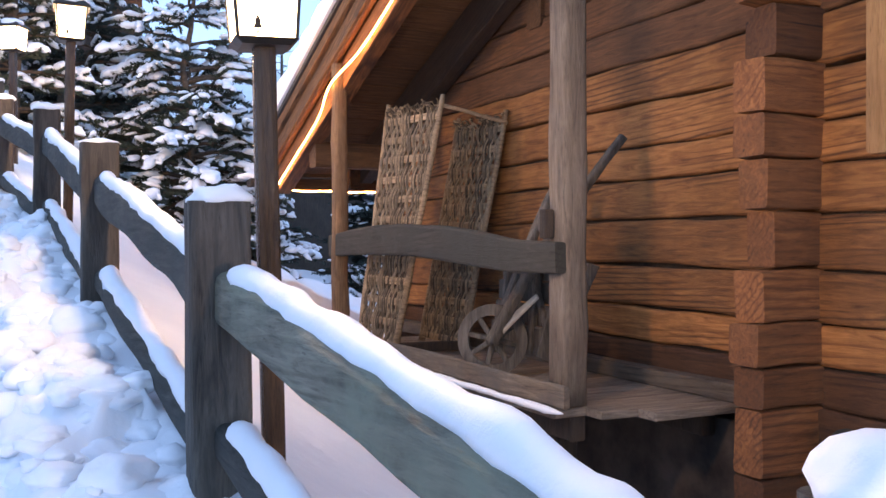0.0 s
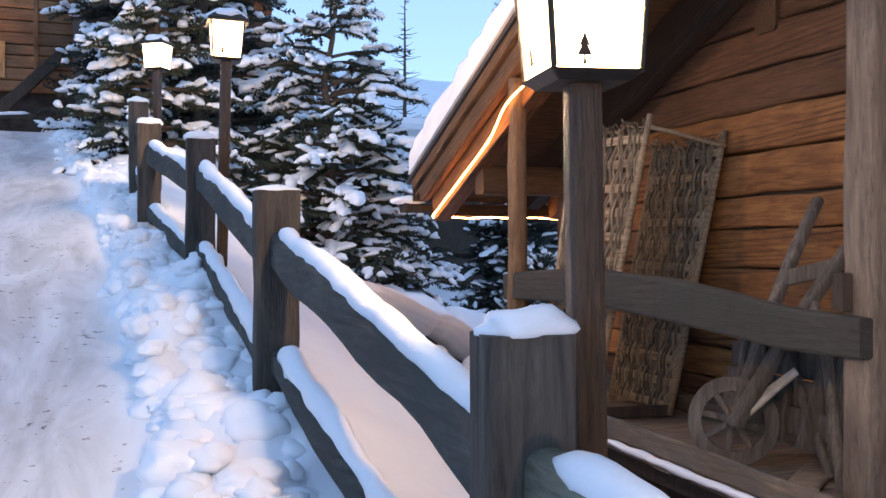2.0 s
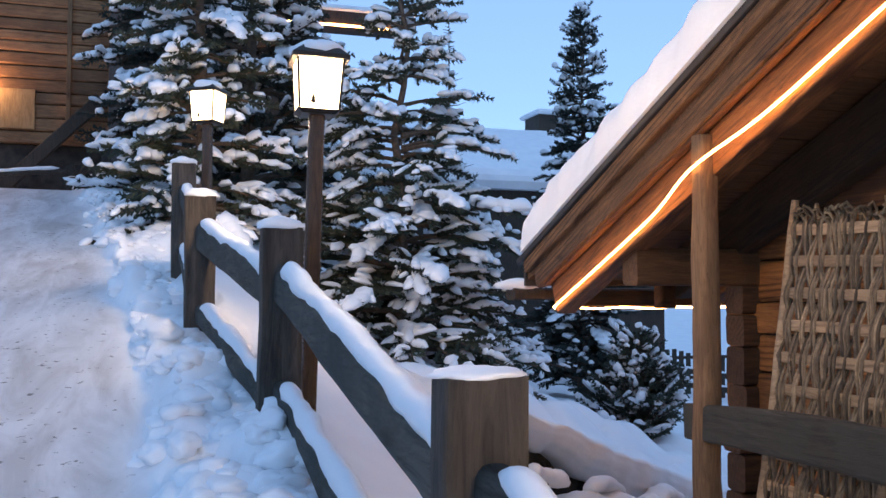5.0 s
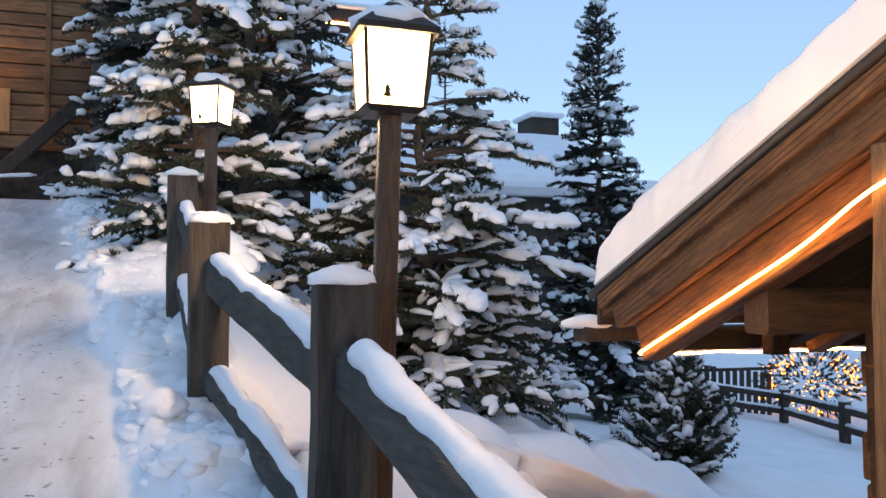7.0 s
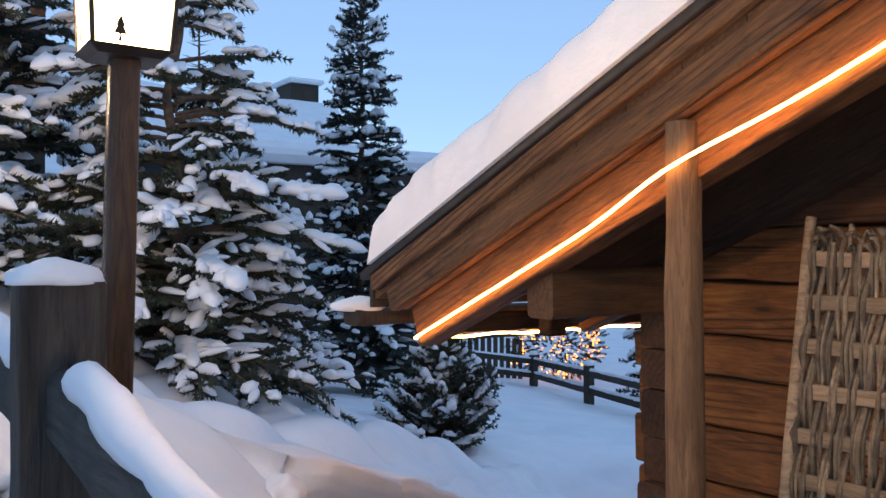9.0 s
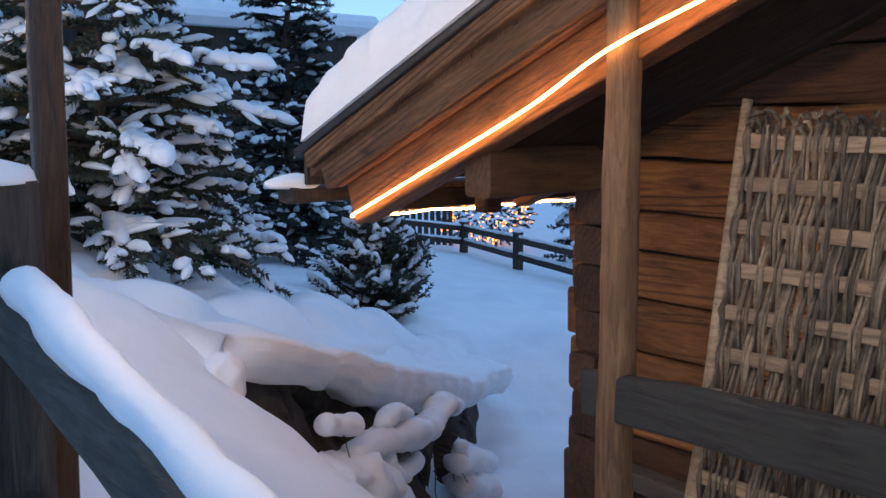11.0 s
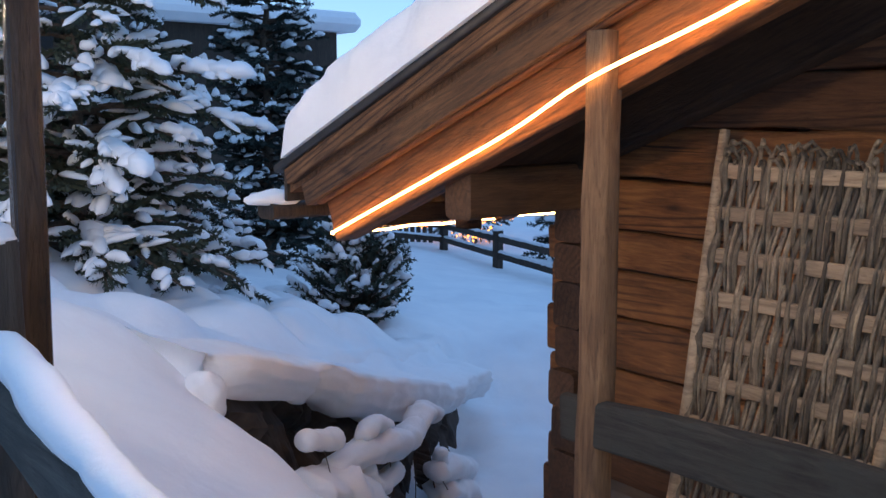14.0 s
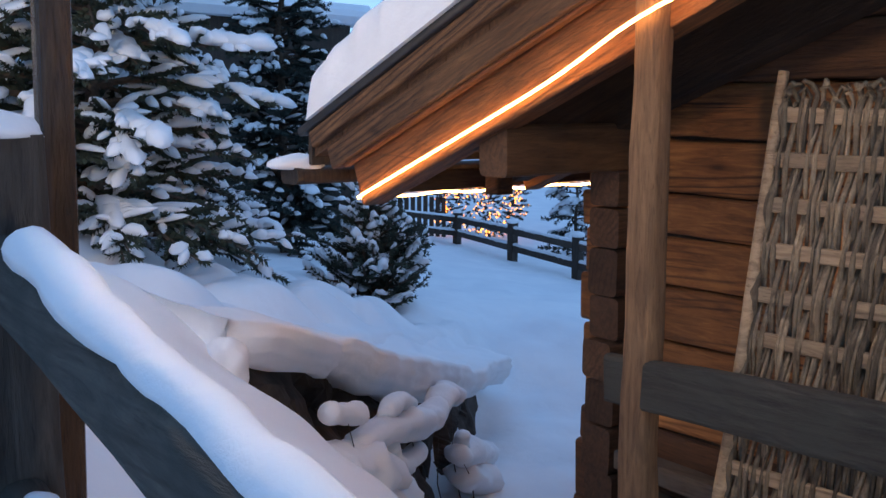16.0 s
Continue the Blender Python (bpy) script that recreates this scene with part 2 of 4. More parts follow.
def loft(bm, path, outline, up=(0, 0, 1), scale=None, rough=0.0, freq=3.0, seed=0.0):
    """Sweeps an outline along a path; rough: how far its skin wanders."""
    path = [Vector(p) for p in path]
    rings = []
    for i, p in enumerate(path):
        t = (path[min(i + 1, len(path) - 1)] - path[max(i - 1, 0)]).normalized()
        side = t.cross(Vector(up)).normalized()
        top = side.cross(t)
        s = scale(i / (len(path) - 1)) if scale else 1.0
        su, sv = s if isinstance(s, tuple) else (s, s)
        ring = []
        for u, v in outline:
            q = p + side * u * su + top * v * sv
            if rough:
                q = q + noise.noise_vector(q * freq + Vector((seed, seed * 1.7, 0))) * rough
            ring.append(bm.verts.new(q))
        rings.append(ring)
    n = len(outline)
    for a, b in zip(rings, rings[1:]):
        for k in range(n):
            bm.faces.new((a[k], a[(k + 1) % n], b[(k + 1) % n], b[k]))
    bm.faces.new(rings[0])
    bm.faces.new(rings[-1])


def steps(a, b, n):
    a, b = Vector(a), Vector(b)
    return [a.lerp(b, k / n) for k in range(n + 1)]


def beam(name, a, b, w, h, mat, parent=None, label="", r=0.015, n=6, rough=0.006, up=(0, 0, 1), freq=3.0, seed=0.0):
    bm = bmesh.new()
    loft(bm, steps(a, b, n), rounded(w, h, r), up, None, rough, freq, seed)
    return part(name, bm, mat, parent, label)


def block(name, lo, hi, mat, parent=None, label="", bevel=0.006):
    bm = bmesh.new()
    c = [(p + q) / 2 for p, q in zip(lo, hi)]
    d = [q - p for p, q in zip(lo, hi)]
    bmesh.ops.create_cube(bm, size=1.0, matrix=Matrix.Translation(c) @ Matrix.Diagonal((*d, 1)))
    if bevel:
        bmesh.ops.bevel(bm, geom=bm.edges[:], offset=bevel, segments=1, affect="EDGES")
    return part(name, bm, mat, parent, label)


def snow_lump(bm, centre, size, seed, rough=0.25, sub=2, flat=True):
    made = bmesh.ops.create_icosphere(bm, subdivisions=sub, radius=1.0)["verts"]
    for v in made:
        d = v.co.normalized()
        k = 1 + rough * noise.noise(d * 1.6 + Vector((seed, seed * 0.7, seed * 1.3)))
        q = d * k
        if flat and q.z < -0.25:
            q.z = -0.25 + (q.z + 0.25) * 0.15
        v.co = Vector((q.x * size[0], q.y * size[1], q.z * size[2])) + Vector(centre)


def lump_verts(centre, along, length, width, height, seed, verts, faces, n=7, m=8):
    """A pillow of snow lying along a branch."""
    side = along.cross(Vector((0, 0, 1)))
    side = side.normalized() if side.length > 1e-4 else Vector((1, 0, 0))
    b = len(verts)
    for i in range(n + 1):
        s = i / n
        e = math.sqrt(max(0.0, 1 - (2 * s - 1) ** 2)) * 0.95 + 0.05
        c = centre + along * (s - 0.5) * length
        for k in range(m):
            a = 2 * math.pi * k / m
            w = 1 + 0.45 * noise.noise(Vector((s * 3 + seed, math.cos(a), math.sin(a) + seed * 0.3)))
            vv = math.sin(a)
            verts.append(c + side * math.cos(a) * width * e * w + Vector((0, 0, 1)) * (vv * height * e * w * (1 if vv > 0 else 0.45)))
    for i in range(n):
        for k in range(m):
            faces.append((b + i * m + k, b + i * m + (k + 1) % m, b + (i + 1) * m + (k + 1) % m, b + (i + 1) * m + k))
    faces.append(tuple(b + k for k in range(m)))
    faces.append(tuple(b + n * m + k for k in range(m)))


def smoothstep(a, b, x):
    t = max(0.0, min(1.0, (x - a) / (b - a)))
    return t * t * (3 - 2 * t)


# ---- ground ----
def path_z(y):
    """Height of the trodden way, which climbs along y and levels out by the barn."""
    hill = 17.6 * smoothstep(29, 78, y)
    if y < 18:
        return -0.1 + 0.19 * y + 0.0006 * y * y
    return 3.514 + 0.15 * (1 - math.exp(-(y - 18) / 2)) + hill


def fence_x(y):
    return 1.66 - 0.038 * (y - 2.8) - 0.0055 * max(0.0, y - 5) ** 2 if y < 11 else 1.15 - 0.12 * (y - 11)


RIM_A, RIM_D = Vector((2.75, 9.55)), Vector((0.816, 0.578))


def field_z(x, y):
    """The snow field below the way."""
    if x < 7.5:
        z = 1.05 - 0.28 * (x - 3.2)
    else:
        z = -0.15 - 0.125 * (x - 7.5)
    z = max(z, -1.9)
    z += 0.17 * (min(y, 12.5) - 12.5) * smoothstep(5, 1.5, x)
    fade = 0.12 + 0.88 * smoothstep(0.62, 0.50, (x - 0.8) / max(1.0, y - 4.6))
    return z + 17.6 * smoothstep(27, 78, y) * fade


def ground_z(x, y):
    fx = fence_x(y)
    zp = path_z(y)
    edge = fx - 0.54 + 0.1 * noise.noise(Vector((0, y * 1.3, 3.0))) + 0.09 * noise.noise(Vector((5, y * 3.7, 1.0))) + 0.03 * noise.noise(Vector((5, y * 11, 4.0)))
    bank = 0.15 * smoothstep(edge - 0.03, edge + 0.07, x)
    lump = noise.noise(Vector((x * 2.3, y * 1.9, 0))) * 0.5 + noise.noise(Vector((x * 6, y * 5, 4))) * 0.22
    near = smoothstep(edge - 0.03, edge + 0.08, x) * smoothstep(fx + 0.5, fx - 0.1, x)
    clod = 0.0
    if near > 0:
        warp = Vector((0.22 * noise.noise(Vector((x * 3, y * 3, 1))), 0.22 * noise.noise(Vector((x * 3, y * 3, 8))), 0))
        for f, a, width in ((2.4, 0.09, 0.7), (5.0, 0.03, 0.62)):
            q = (Vector((x, y * 0.85, 0)) + warp) * f
            dist, cells = noise.voronoi(q + Vector((0, 0, f)))
            dome = math.sqrt(max(0.0, 1 - (dist[0] / width) ** 2)) if dist[0] < width else 0.0
            clod += a * dome * (0.55 + 0.9 * noise.cell(cells[0] * 7.3)) - a * 0.40
    bank = bank * (1 + 0.5 * lump) + clod * near
    left = 0.5 * smoothstep(-4.2, -5.4, x) + 0.12 * max(0.0, -5 - x)
    upper = zp + bank + left + 0.02 * noise.noise(Vector((x * 1.1, y * 0.8, 7)))
    f = field_z(x, y)
    if x > fx:
        steep = smoothstep(10.4, 9.4, y)
        upper = zp + 0.2 - (0.36 + 0.13 * steep) * (x - fx) - (0.20 + 0.06 * steep) * max(0, x - fx - 1.0) ** 2
        upper -= 0.40 * smoothstep(0.4, 1.4, x - fx) * smoothstep(9.7, 11.2, y) * smoothstep(16, 13.5, y)
        d = -(x - RIM_A.x) * RIM_D.y + (y - RIM_A.y) * RIM_D.x
        u = (x - RIM_A.x) * RIM_D.x + (y - RIM_A.y) * RIM_D.y
        low = -1.35 + 0.05 * (min(y, 12.0) - 9) - 0.7 * smoothstep(13, 18, y)
        hollow = max(upper - 0.7 * max(0.0, x - 3.0), low)
        gap = upper - f
        w = smoothstep(-0.35, 0.35, gap)
        high = f + (upper - f) * w + 0.08 * math.exp(-(gap / 0.3) ** 2)
        ease = smoothstep(0.7, -0.5, u)
        k = smoothstep(-0.05 - 0.9 * ease, 0.55 + 0.5 * ease, d)
        k = max(k, smoothstep(6.1, 9.0, u + 0.25 * d) * smoothstep(-4.0, -0.5, d))
        bumps = 0.10 * noise.noise(Vector((x * 0.8, y * 0.8, 9))) + 0.07 * smoothstep(10, 12, y) * noise.noise(Vector((x * 1.7, y * 1.7, 4))) + 0.05 * noise.noise(Vector((x * 2, y * 2, 5)))
        drift = smoothstep(0.5, 1.1, d) * smoothstep(6.5, 3.5, d) * smoothstep(9.0, 7.0, x) * smoothstep(1.2, 2.4, x - fx)
        if drift > 0:
            q = Vector((x * 1.2 + 0.3 * noise.noise(Vector((x, y, 2))), y * 1.2, 6.5))
            near_cell = noise.voronoi(q)[0][0]
            bumps += drift * (0.46 * math.sqrt(max(0.0, 1 - (near_cell / 0.72) ** 2)) - 0.14)
        return hollow * (1 - k) + max(high, low) * k + bumps * smoothstep(fx, fx + 1.2, x)
    return upper


def spread(lo, hi, fine_lo, fine_hi, fine, grow):
    vals = list(np.arange(fine_lo, fine_hi, fine))
    d, v = fine, fine_lo
    while v > lo:
        d *= grow
        v -= d
        vals.insert(0, v)
    d, v = fine, vals[-1]
    while v < hi:
        d *= grow
        v += d
        vals.append(v)
    return vals


def build_ground():
    xs = spread(-400, 400, 0.3, 6.0, 0.04, 1.07)
    ys = spread(-200, 900, 1.0, 13.0, 0.045, 1.06)
    verts = [(x, y, ground_z(x, y)) for y in ys for x in xs]
    nx = len(xs)
    faces = [(j * nx + i, j * nx + i + 1, (j + 1) * nx + i + 1, (j + 1) * nx + i) for j in range(len(ys) - 1) for i in range(nx - 1)]
    ob = arrays("ground", verts, faces, TRACK_SNOW, None, "", True)
    worn = ob.data.attributes.new("worn", "FLOAT", "POINT")
    worn.data.foreach_set("value", [smoothstep(0.05, -0.25, x - (fence_x(y) - 0.56 + 0.1 * noise.noise(Vector((0, y * 1.3, 3.0))))) * smoothstep(-4.4, -3.8, x) * smoothstep(26, 22, y) for x, y, z in verts])
    tagged(ob, "deep fresh snow with a gritted trodden way", "ground", "", "structure")


build_ground()

# ---- fence along the way ----
POSTS = [(-1.7, 1.84, 0.71), (0.55, 1.74, 1.13), (2.80, 1.65, 1.47), (5.08, 1.535, 1.86), (7.27, 1.39, 2.31), (8.95, 1.13, 2.60), (10.65, 1.07, 3.02)]


def build_fence():
    fence = thing("fence", "weathered grey timber post and rail fence beside the snowy way", "fence")
    for k, (y, x, top) in enumerate(POSTS):
        bm = bmesh.new()
        lean = 0.01 * math.sin(k * 2.1)
        loft(bm, steps((x, y, top - 1.6), (x + lean, y, top), 8), rounded(0.185, 0.12, 0.018), (0, 1, 0), None, 0.008, 4.0, k)
        part("post", bm, FENCE_Z, fence)
    for k in range(len(POSTS) - 1):
        (y0, x0, t0), (y1, x1, t1) = POSTS[k], POSTS[k + 1]
        for drop, d0, d1, h in ((0.29, 0.315 if k > 1 else 0.29, 0.245 if k > 1 else 0.28, 0.17), (0.80, 0.82, 0.71, 0.12)):
            a, b = Vector((x0 + 0.01, y0, t0 - d0)), Vector((x1 + 0.01, y1, t1 - d1))
            bm = bmesh.new()
            pts = [p + Vector((0, 0, 0.012 * math.sin(math.pi * i / 14) + 0.01 * noise.noise(Vector((i * 0.5, k, drop))))) for i, p in enumerate(steps(a, b, 14))]
            loft(bm, pts, rounded(0.095, h, 0.035, 3), (0, 0, 1), lambda s: 1 + 0.08 * math.sin(s * 9 + k), 0.012, 2.2, k + drop)
            part("rail", bm, FENCE_LIT if k < 2 and drop < 0.5 else FENCE_Y, fence, "plank rail with its light painted in as pale grey-green" if k < 2 and drop < 0.5 else "", True)
            snow_strip([p + Vector((0, 0, h / 2 - 0.012)) for p in pts], 0.09, 0.055 if drop < 0.5 else 0.066, k + drop * 3, fence, 0.09, 0.07, 0.22 if drop < 0.5 else 0.55)
    for k, (y, x, top) in enumerate(POSTS):
        if k == 3:
            size = (0.10, 0.07, 0.02)
        else:
            size = (0.102, 0.075, 0.045)
        bm = bmesh.new()
        snow_lump(bm, (x, y, top + size[2] * 0.2), size, k * 3.1, 0.3, 3)
        part("snow_cap", bm, SNOW, fence, "rounded cap of snow", True)


def snow_strip(pts, width, height, seed, parent, in_a=0.0, in_b=0.0, ragged=0.35):
    """A bank of snow lying along a bar."""
    pts = [Vector(p) for p in pts]
    fine = []
    for a, b in zip(pts, pts[1:]):
        for k in range(3):
            fine.append(a.lerp(b, k / 3))
    fine.append(pts[-1])
    length = sum((b - a).length for a, b in zip(fine, fine[1:]))
    cut = [p for p in fine if (p - fine[0]).length >= in_a and (p - fine[-1]).length >= in_b]
    out = [(width / 2 * 0.86, -0.012), (width / 2, height * 0.3), (width / 2 * 0.8, height * 0.72), (width / 2 * 0.42, height * 0.95), (0, height), (-width / 2 * 0.42, height * 0.95), (-width / 2 * 0.8, height * 0.72), (-width / 2, height * 0.3), (-width / 2 * 0.86, -0.012)]
    bm = bmesh.new()

    def size(s):
        e = min(1.0, math.sin(math.pi * min(1, max(0, s))) * 6 + 0.25)
        n = noise.noise(Vector((s * length * 2.6, seed, 0)))
        n2 = noise.noise(Vector((s * length * 7.0, seed, 5)))
        return ((0.9 + ragged * 0.4 * n + 0.12 * n2) * min(1, e + 0.2), max(0.3, 1.0 + ragged * n + 0.2 * n2) * e)

    loft(bm, cut, out, (0, 0, 1), size, 0.012, 9.0, seed)
    part("snow_cap", bm, SNOW, parent, "bank of snow along the top", True)


build_fence()


def build_clods():
    """Lumps of ploughed snow along the edge of the way."""
    rnd = random.Random(47)
    ball = bmesh.new()
    bmesh.ops.create_icosphere(ball, subdivisions=3, radius=1.0)
    ball.verts.index_update()
    fine = ([v.co.copy() for v in ball.verts], [[v.index for v in f.verts] for f in ball.faces])
    ball.free()
    ball = bmesh.new()
    bmesh.ops.create_icosphere(ball, subdivisions=2, radius=1.0)
    ball.verts.index_update()
    coarse = ([v.co.copy() for v in ball.verts], [[v.index for v in f.verts] for f in ball.faces])
    ball.free()
    verts, faces = [], []
    for k in range(600):
        y = rnd.uniform(2.6, 17.0) if k % 3 else rnd.uniform(3.0, 9.0)
        q = rnd.random()
        x = fence_x(y) - 0.56 + 0.1 * noise.noise(Vector((0, y * 1.3, 3.0))) + (0.02 + 0.50 * q ** 1.3)
        r = rnd.uniform(0.06, 0.115) if k % 4 == 0 else rnd.uniform(0.025, 0.075)
        r *= 0.55 + 0.45 * smoothstep(1.5, 3.5, y)
        c = Vector((x, y, ground_z(x, y) + r * rnd.uniform(-0.55, 0.0)))
        sx, sy, sz = r * rnd.uniform(0.85, 1.2), r * rnd.uniform(0.9, 1.5), r * rnd.uniform(0.5, 0.75)
        shape, tris = fine if r > 0.065 else coarse
        base = len(verts)
        seed = Vector((k * 1.7, k * 0.9, k * 0.3))
        for d in shape:
            w = 1 + 0.42 * noise.noise(d * 1.3 + seed) + 0.2 * noise.noise(d * 3.1 + seed) + 0.05 * noise.noise(d * 7 + seed)
            verts.append((c.x + d.x * sx * w, c.y + d.y * sy * w, c.z + d.z * sz * w))
        faces += [tuple(base + i for i in f) for f in tris]
    tagged(arrays("snow_clods", verts, faces, SNOW, None, "", True), "rounded lumps of ploughed snow beside the trodden way", "snow", "", "stuff")


build_clods()


# ---- lanterns ----
def build_lantern(x, y, foot, base, lean, turn, scale=1.0):
    lamp = thing("street_lamp", "lit four-sided lantern on a dark timber post, snow on hood", "street lamp", "lanterns along the fence")
    lamp.location = (x, y, base)
    lamp.rotation_euler = (0, radians(lean), radians(turn))
    s = scale
    bm = bmesh.new()
    loft(bm, steps((0, 0, foot - base), (0, 0, 0.0), 6), rounded(0.072, 0.072, 0.018), (0, 1, 0), None, 0.003, 5)
    part("post", bm, DARKPOST, lamp)
    lo, hi, h = 0.090 * s, 0.106 * s, 0.235 * s
    bm = bmesh.new()
    loft(bm, [(0, 0, -0.014), (0, 0, -0.004), (0, 0, 0.005)], rounded(lo * 2 + 0.02, lo * 2 + 0.02, 0.008), (0, 1, 0), lambda q: 0.75 + 0.25 * q)
    part("base_plate", bm, IRON, lamp)
    for k in range(4):
        ca, sa = math.cos(math.pi / 2 * k), math.sin(math.pi / 2 * k)

        def turned(u, v, z):
            return (u * ca - v * sa, u * sa + v * ca, z)
        vs = [turned(-lo, lo, 0.01), turned(lo, lo, 0.01), turned(hi, hi, h), turned(-hi, hi, h)]
        vs += [turned(-lo, lo - 0.004, 0.01), turned(lo, lo - 0.004, 0.01), turned(hi, hi - 0.004, h), turned(-hi, hi - 0.004, h)]
        pane = arrays("pane", vs, [(0, 1, 2, 3), (7, 6, 5, 4), (0, 4, 5, 1), (2, 6, 7, 3), (1, 5, 6, 2), (0, 3, 7, 4)], LANTERN, lamp)
        pane.visible_shadow = False
        bm = bmesh.new()
        loft(bm, steps(turned(lo, lo, 0), turned(hi, hi, h + 0.01), 2), rounded(0.011, 0.011, 0.003), (0, 1, 0))
        part("corner_bar", bm, IRON, lamp)
        bm = bmesh.new()
        for pts in (((-0.03, 0.03), (0.0, 0.03), (-0.015, 0.062)), ((-0.026, 0.048), (-0.004, 0.048), (-0.015, 0.074)), ((-0.019, 0.012), (-0.011, 0.012), (-0.015, 0.04))):
            off = 0.045 * s
            bm.faces.new([bm.verts.new(turned(u + off, lo + 0.004 + (hi - lo) * (z / h), z)) for u, z in pts])
        part("cut_out_tree", bm, IRON, lamp, "small dark fir-tree cut-out")
    bm = bmesh.new()
    loft(bm, [(0, 0, h), (0, 0, h + 0.02), (0, 0, h + 0.10 * s), (0, 0, h + 0.12 * s)], rounded(hi * 2 + 0.05, hi * 2 + 0.05, 0.01), (0, 1, 0), lambda q: (1.0, 1.0, 0.3, 0.12)[min(3, int(q * 3 + 0.01))])
    part("hood", bm, IRON, lamp)
    bm = bmesh.new()
    snow_lump(bm, (0, 0, h + 0.045 * s), (hi * 1.15, hi * 1.15, 0.06 * s), x + y, 0.25, 3)
    part("snow_cover", bm, SNOW, lamp, "snow lying on the hood", True)
    bm = bmesh.new()
    bmesh.ops.create_uvsphere(bm, u_segments=10, v_segments=8, radius=0.025, matrix=Matrix.Translation((0, 0, h * 0.5)))
    part("bulb", bm, LANTERN, lamp, "", True)
    light = lamp_light("lantern_light", (0, 0, h * 0.5), LANTERN_WATTS, (1.0, 0.75, 0.50), 0.05)
    light.parent = lamp
    return lamp


DARKPOST = wood("lamp_post_wood", (0.03, 0.014, 0.006), (0.12, 0.06, 0.025), "z", 0.2, 0.26)
LANTERN_WATTS = 38.0
build_lantern(1.805, 2.87, 0.2, 1.975, -1.2, -7)
build_lantern(1.575, 7.42, 1.2, 2.86, 1.2, -2)
build_lantern(1.25, 10.72, 1.8, 3.37, 0, -33)
build_lantern(1.95, -1.6, -0.6, 1.15, 0, 10)

# ---- chalet ----
WALL_X, VERGE_X, EAVE_Y, RIDGE_Y, SLOPE = 4.8, 3.79, 9.65, 3.3, 0.40


def roof_z(y, lift=0.0):
    """The underside of the verge rafter, plus lift."""
    return 1.85 + SLOPE * (EAVE_Y - y) + lift if y >= RIDGE_Y else 1.85 + SLOPE * (EAVE_Y - 2 * RIDGE_Y + y) + lift


COURSES = [0.23, 0.26, 0.24, 0.25, 0.27, 0.24, 0.26, 0.34, 0.21, 0.22, 0.27, 0.29, 0.26, 0.22, 0.28, 0.27, 0.26]


def build_wall():
    wall = thing("wall_gable", "orange-brown larch log wall of the chalet gable", "log wall", "", "structure")
    rnd = random.Random(5)
    z = -1.6
    k = 0
    while z < 4.6:
        h = COURSES[k] if k < len(COURSES) else rnd.uniform(0.24, 0.29)
        # the course ends where it meets the roof
        ya, yb = -1.4, 8.86
        if z + h > roof_z(8.6, 0.15):
            yb = EAVE_Y - (z + h - 1.85 - 0.34) / SLOPE
            ya = 2 * RIDGE_Y - yb
        if yb - ya < 0.5:
            break
        n = max(3, int((yb - ya) / 0.14))
        bm = bmesh.new()
        x = WALL_X + 0.1 + rnd.uniform(-0.012, 0.012)
        loft(bm, steps((x, ya, z + h / 2), (x, yb + rnd.uniform(-0.025, 0.025), z + h / 2), n), rounded(0.2, h - 0.012, 0.024, 3), (0, 0, 1), None, 0.017, 2.3, k * 3.3)
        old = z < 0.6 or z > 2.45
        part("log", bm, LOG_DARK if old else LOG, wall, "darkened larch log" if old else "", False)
        # the log ends of the cross wall
        bm = bmesh.new()
        out = 4.40 + rnd.choice((0, 0, 0.03, -0.04, 0.08))
        if z < 3.2:
            loft(bm, steps((out, 3.40, z + h / 2 + 0.02), (WALL_X + 0.02, 3.40, z + h / 2 + 0.02), 5), rounded(0.20 + rnd.uniform(-0.015, 0.015), h - 0.010, 0.022, 3), (0, 0, 1), lambda q: (1, 0.965 + 0.035 * min(1, q * 4)), 0.014, 4.0, k)
            part("log_end", bm, LOG_X, wall)
        else:
            bm.free()
        z += h
        k += 1
    # added slab: its dark colour stands in for the shade below the deck
    block("basework", (4.66, 3.75, -1.7), (4.8, 8.4, 0.36), ROCK, wall, "added dark slab standing in for shade under the deck")
    block("footing", (4.80, -1.6, -2.5), (5.0, 8.7, -1.58), ROCK, wall, "dark stone footing")
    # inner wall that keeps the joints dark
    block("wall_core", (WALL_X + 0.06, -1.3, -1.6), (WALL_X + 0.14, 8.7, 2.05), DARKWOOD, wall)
    side = thing("wall_eaves", "log side wall of the chalet under the eaves", "log wall", "", "structure")
    z, k = -1.6, 0
    while z < 2.1:
        h = rnd.uniform(0.21, 0.27)
        end = 4.70 - rnd.uniform(0, 0.05)
        bm = bmesh.new()
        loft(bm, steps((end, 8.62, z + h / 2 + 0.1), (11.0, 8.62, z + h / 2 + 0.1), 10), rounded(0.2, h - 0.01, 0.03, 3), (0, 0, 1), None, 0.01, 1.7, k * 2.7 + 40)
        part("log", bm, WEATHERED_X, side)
        z += h
        k += 1
    tagged(block("wall_rear", (10.8, -1.4, -2.5), (11.0, 8.7, 2.0), BARN_X), "plain rear wall of the chalet", "wall", "", "structure")
    tagged(block("wall_front_side", (5.02, -1.6, -2.5), (11.0, -1.4, 2.0), BARN_X), "plain side wall of the chalet", "wall", "", "structure")


build_wall()


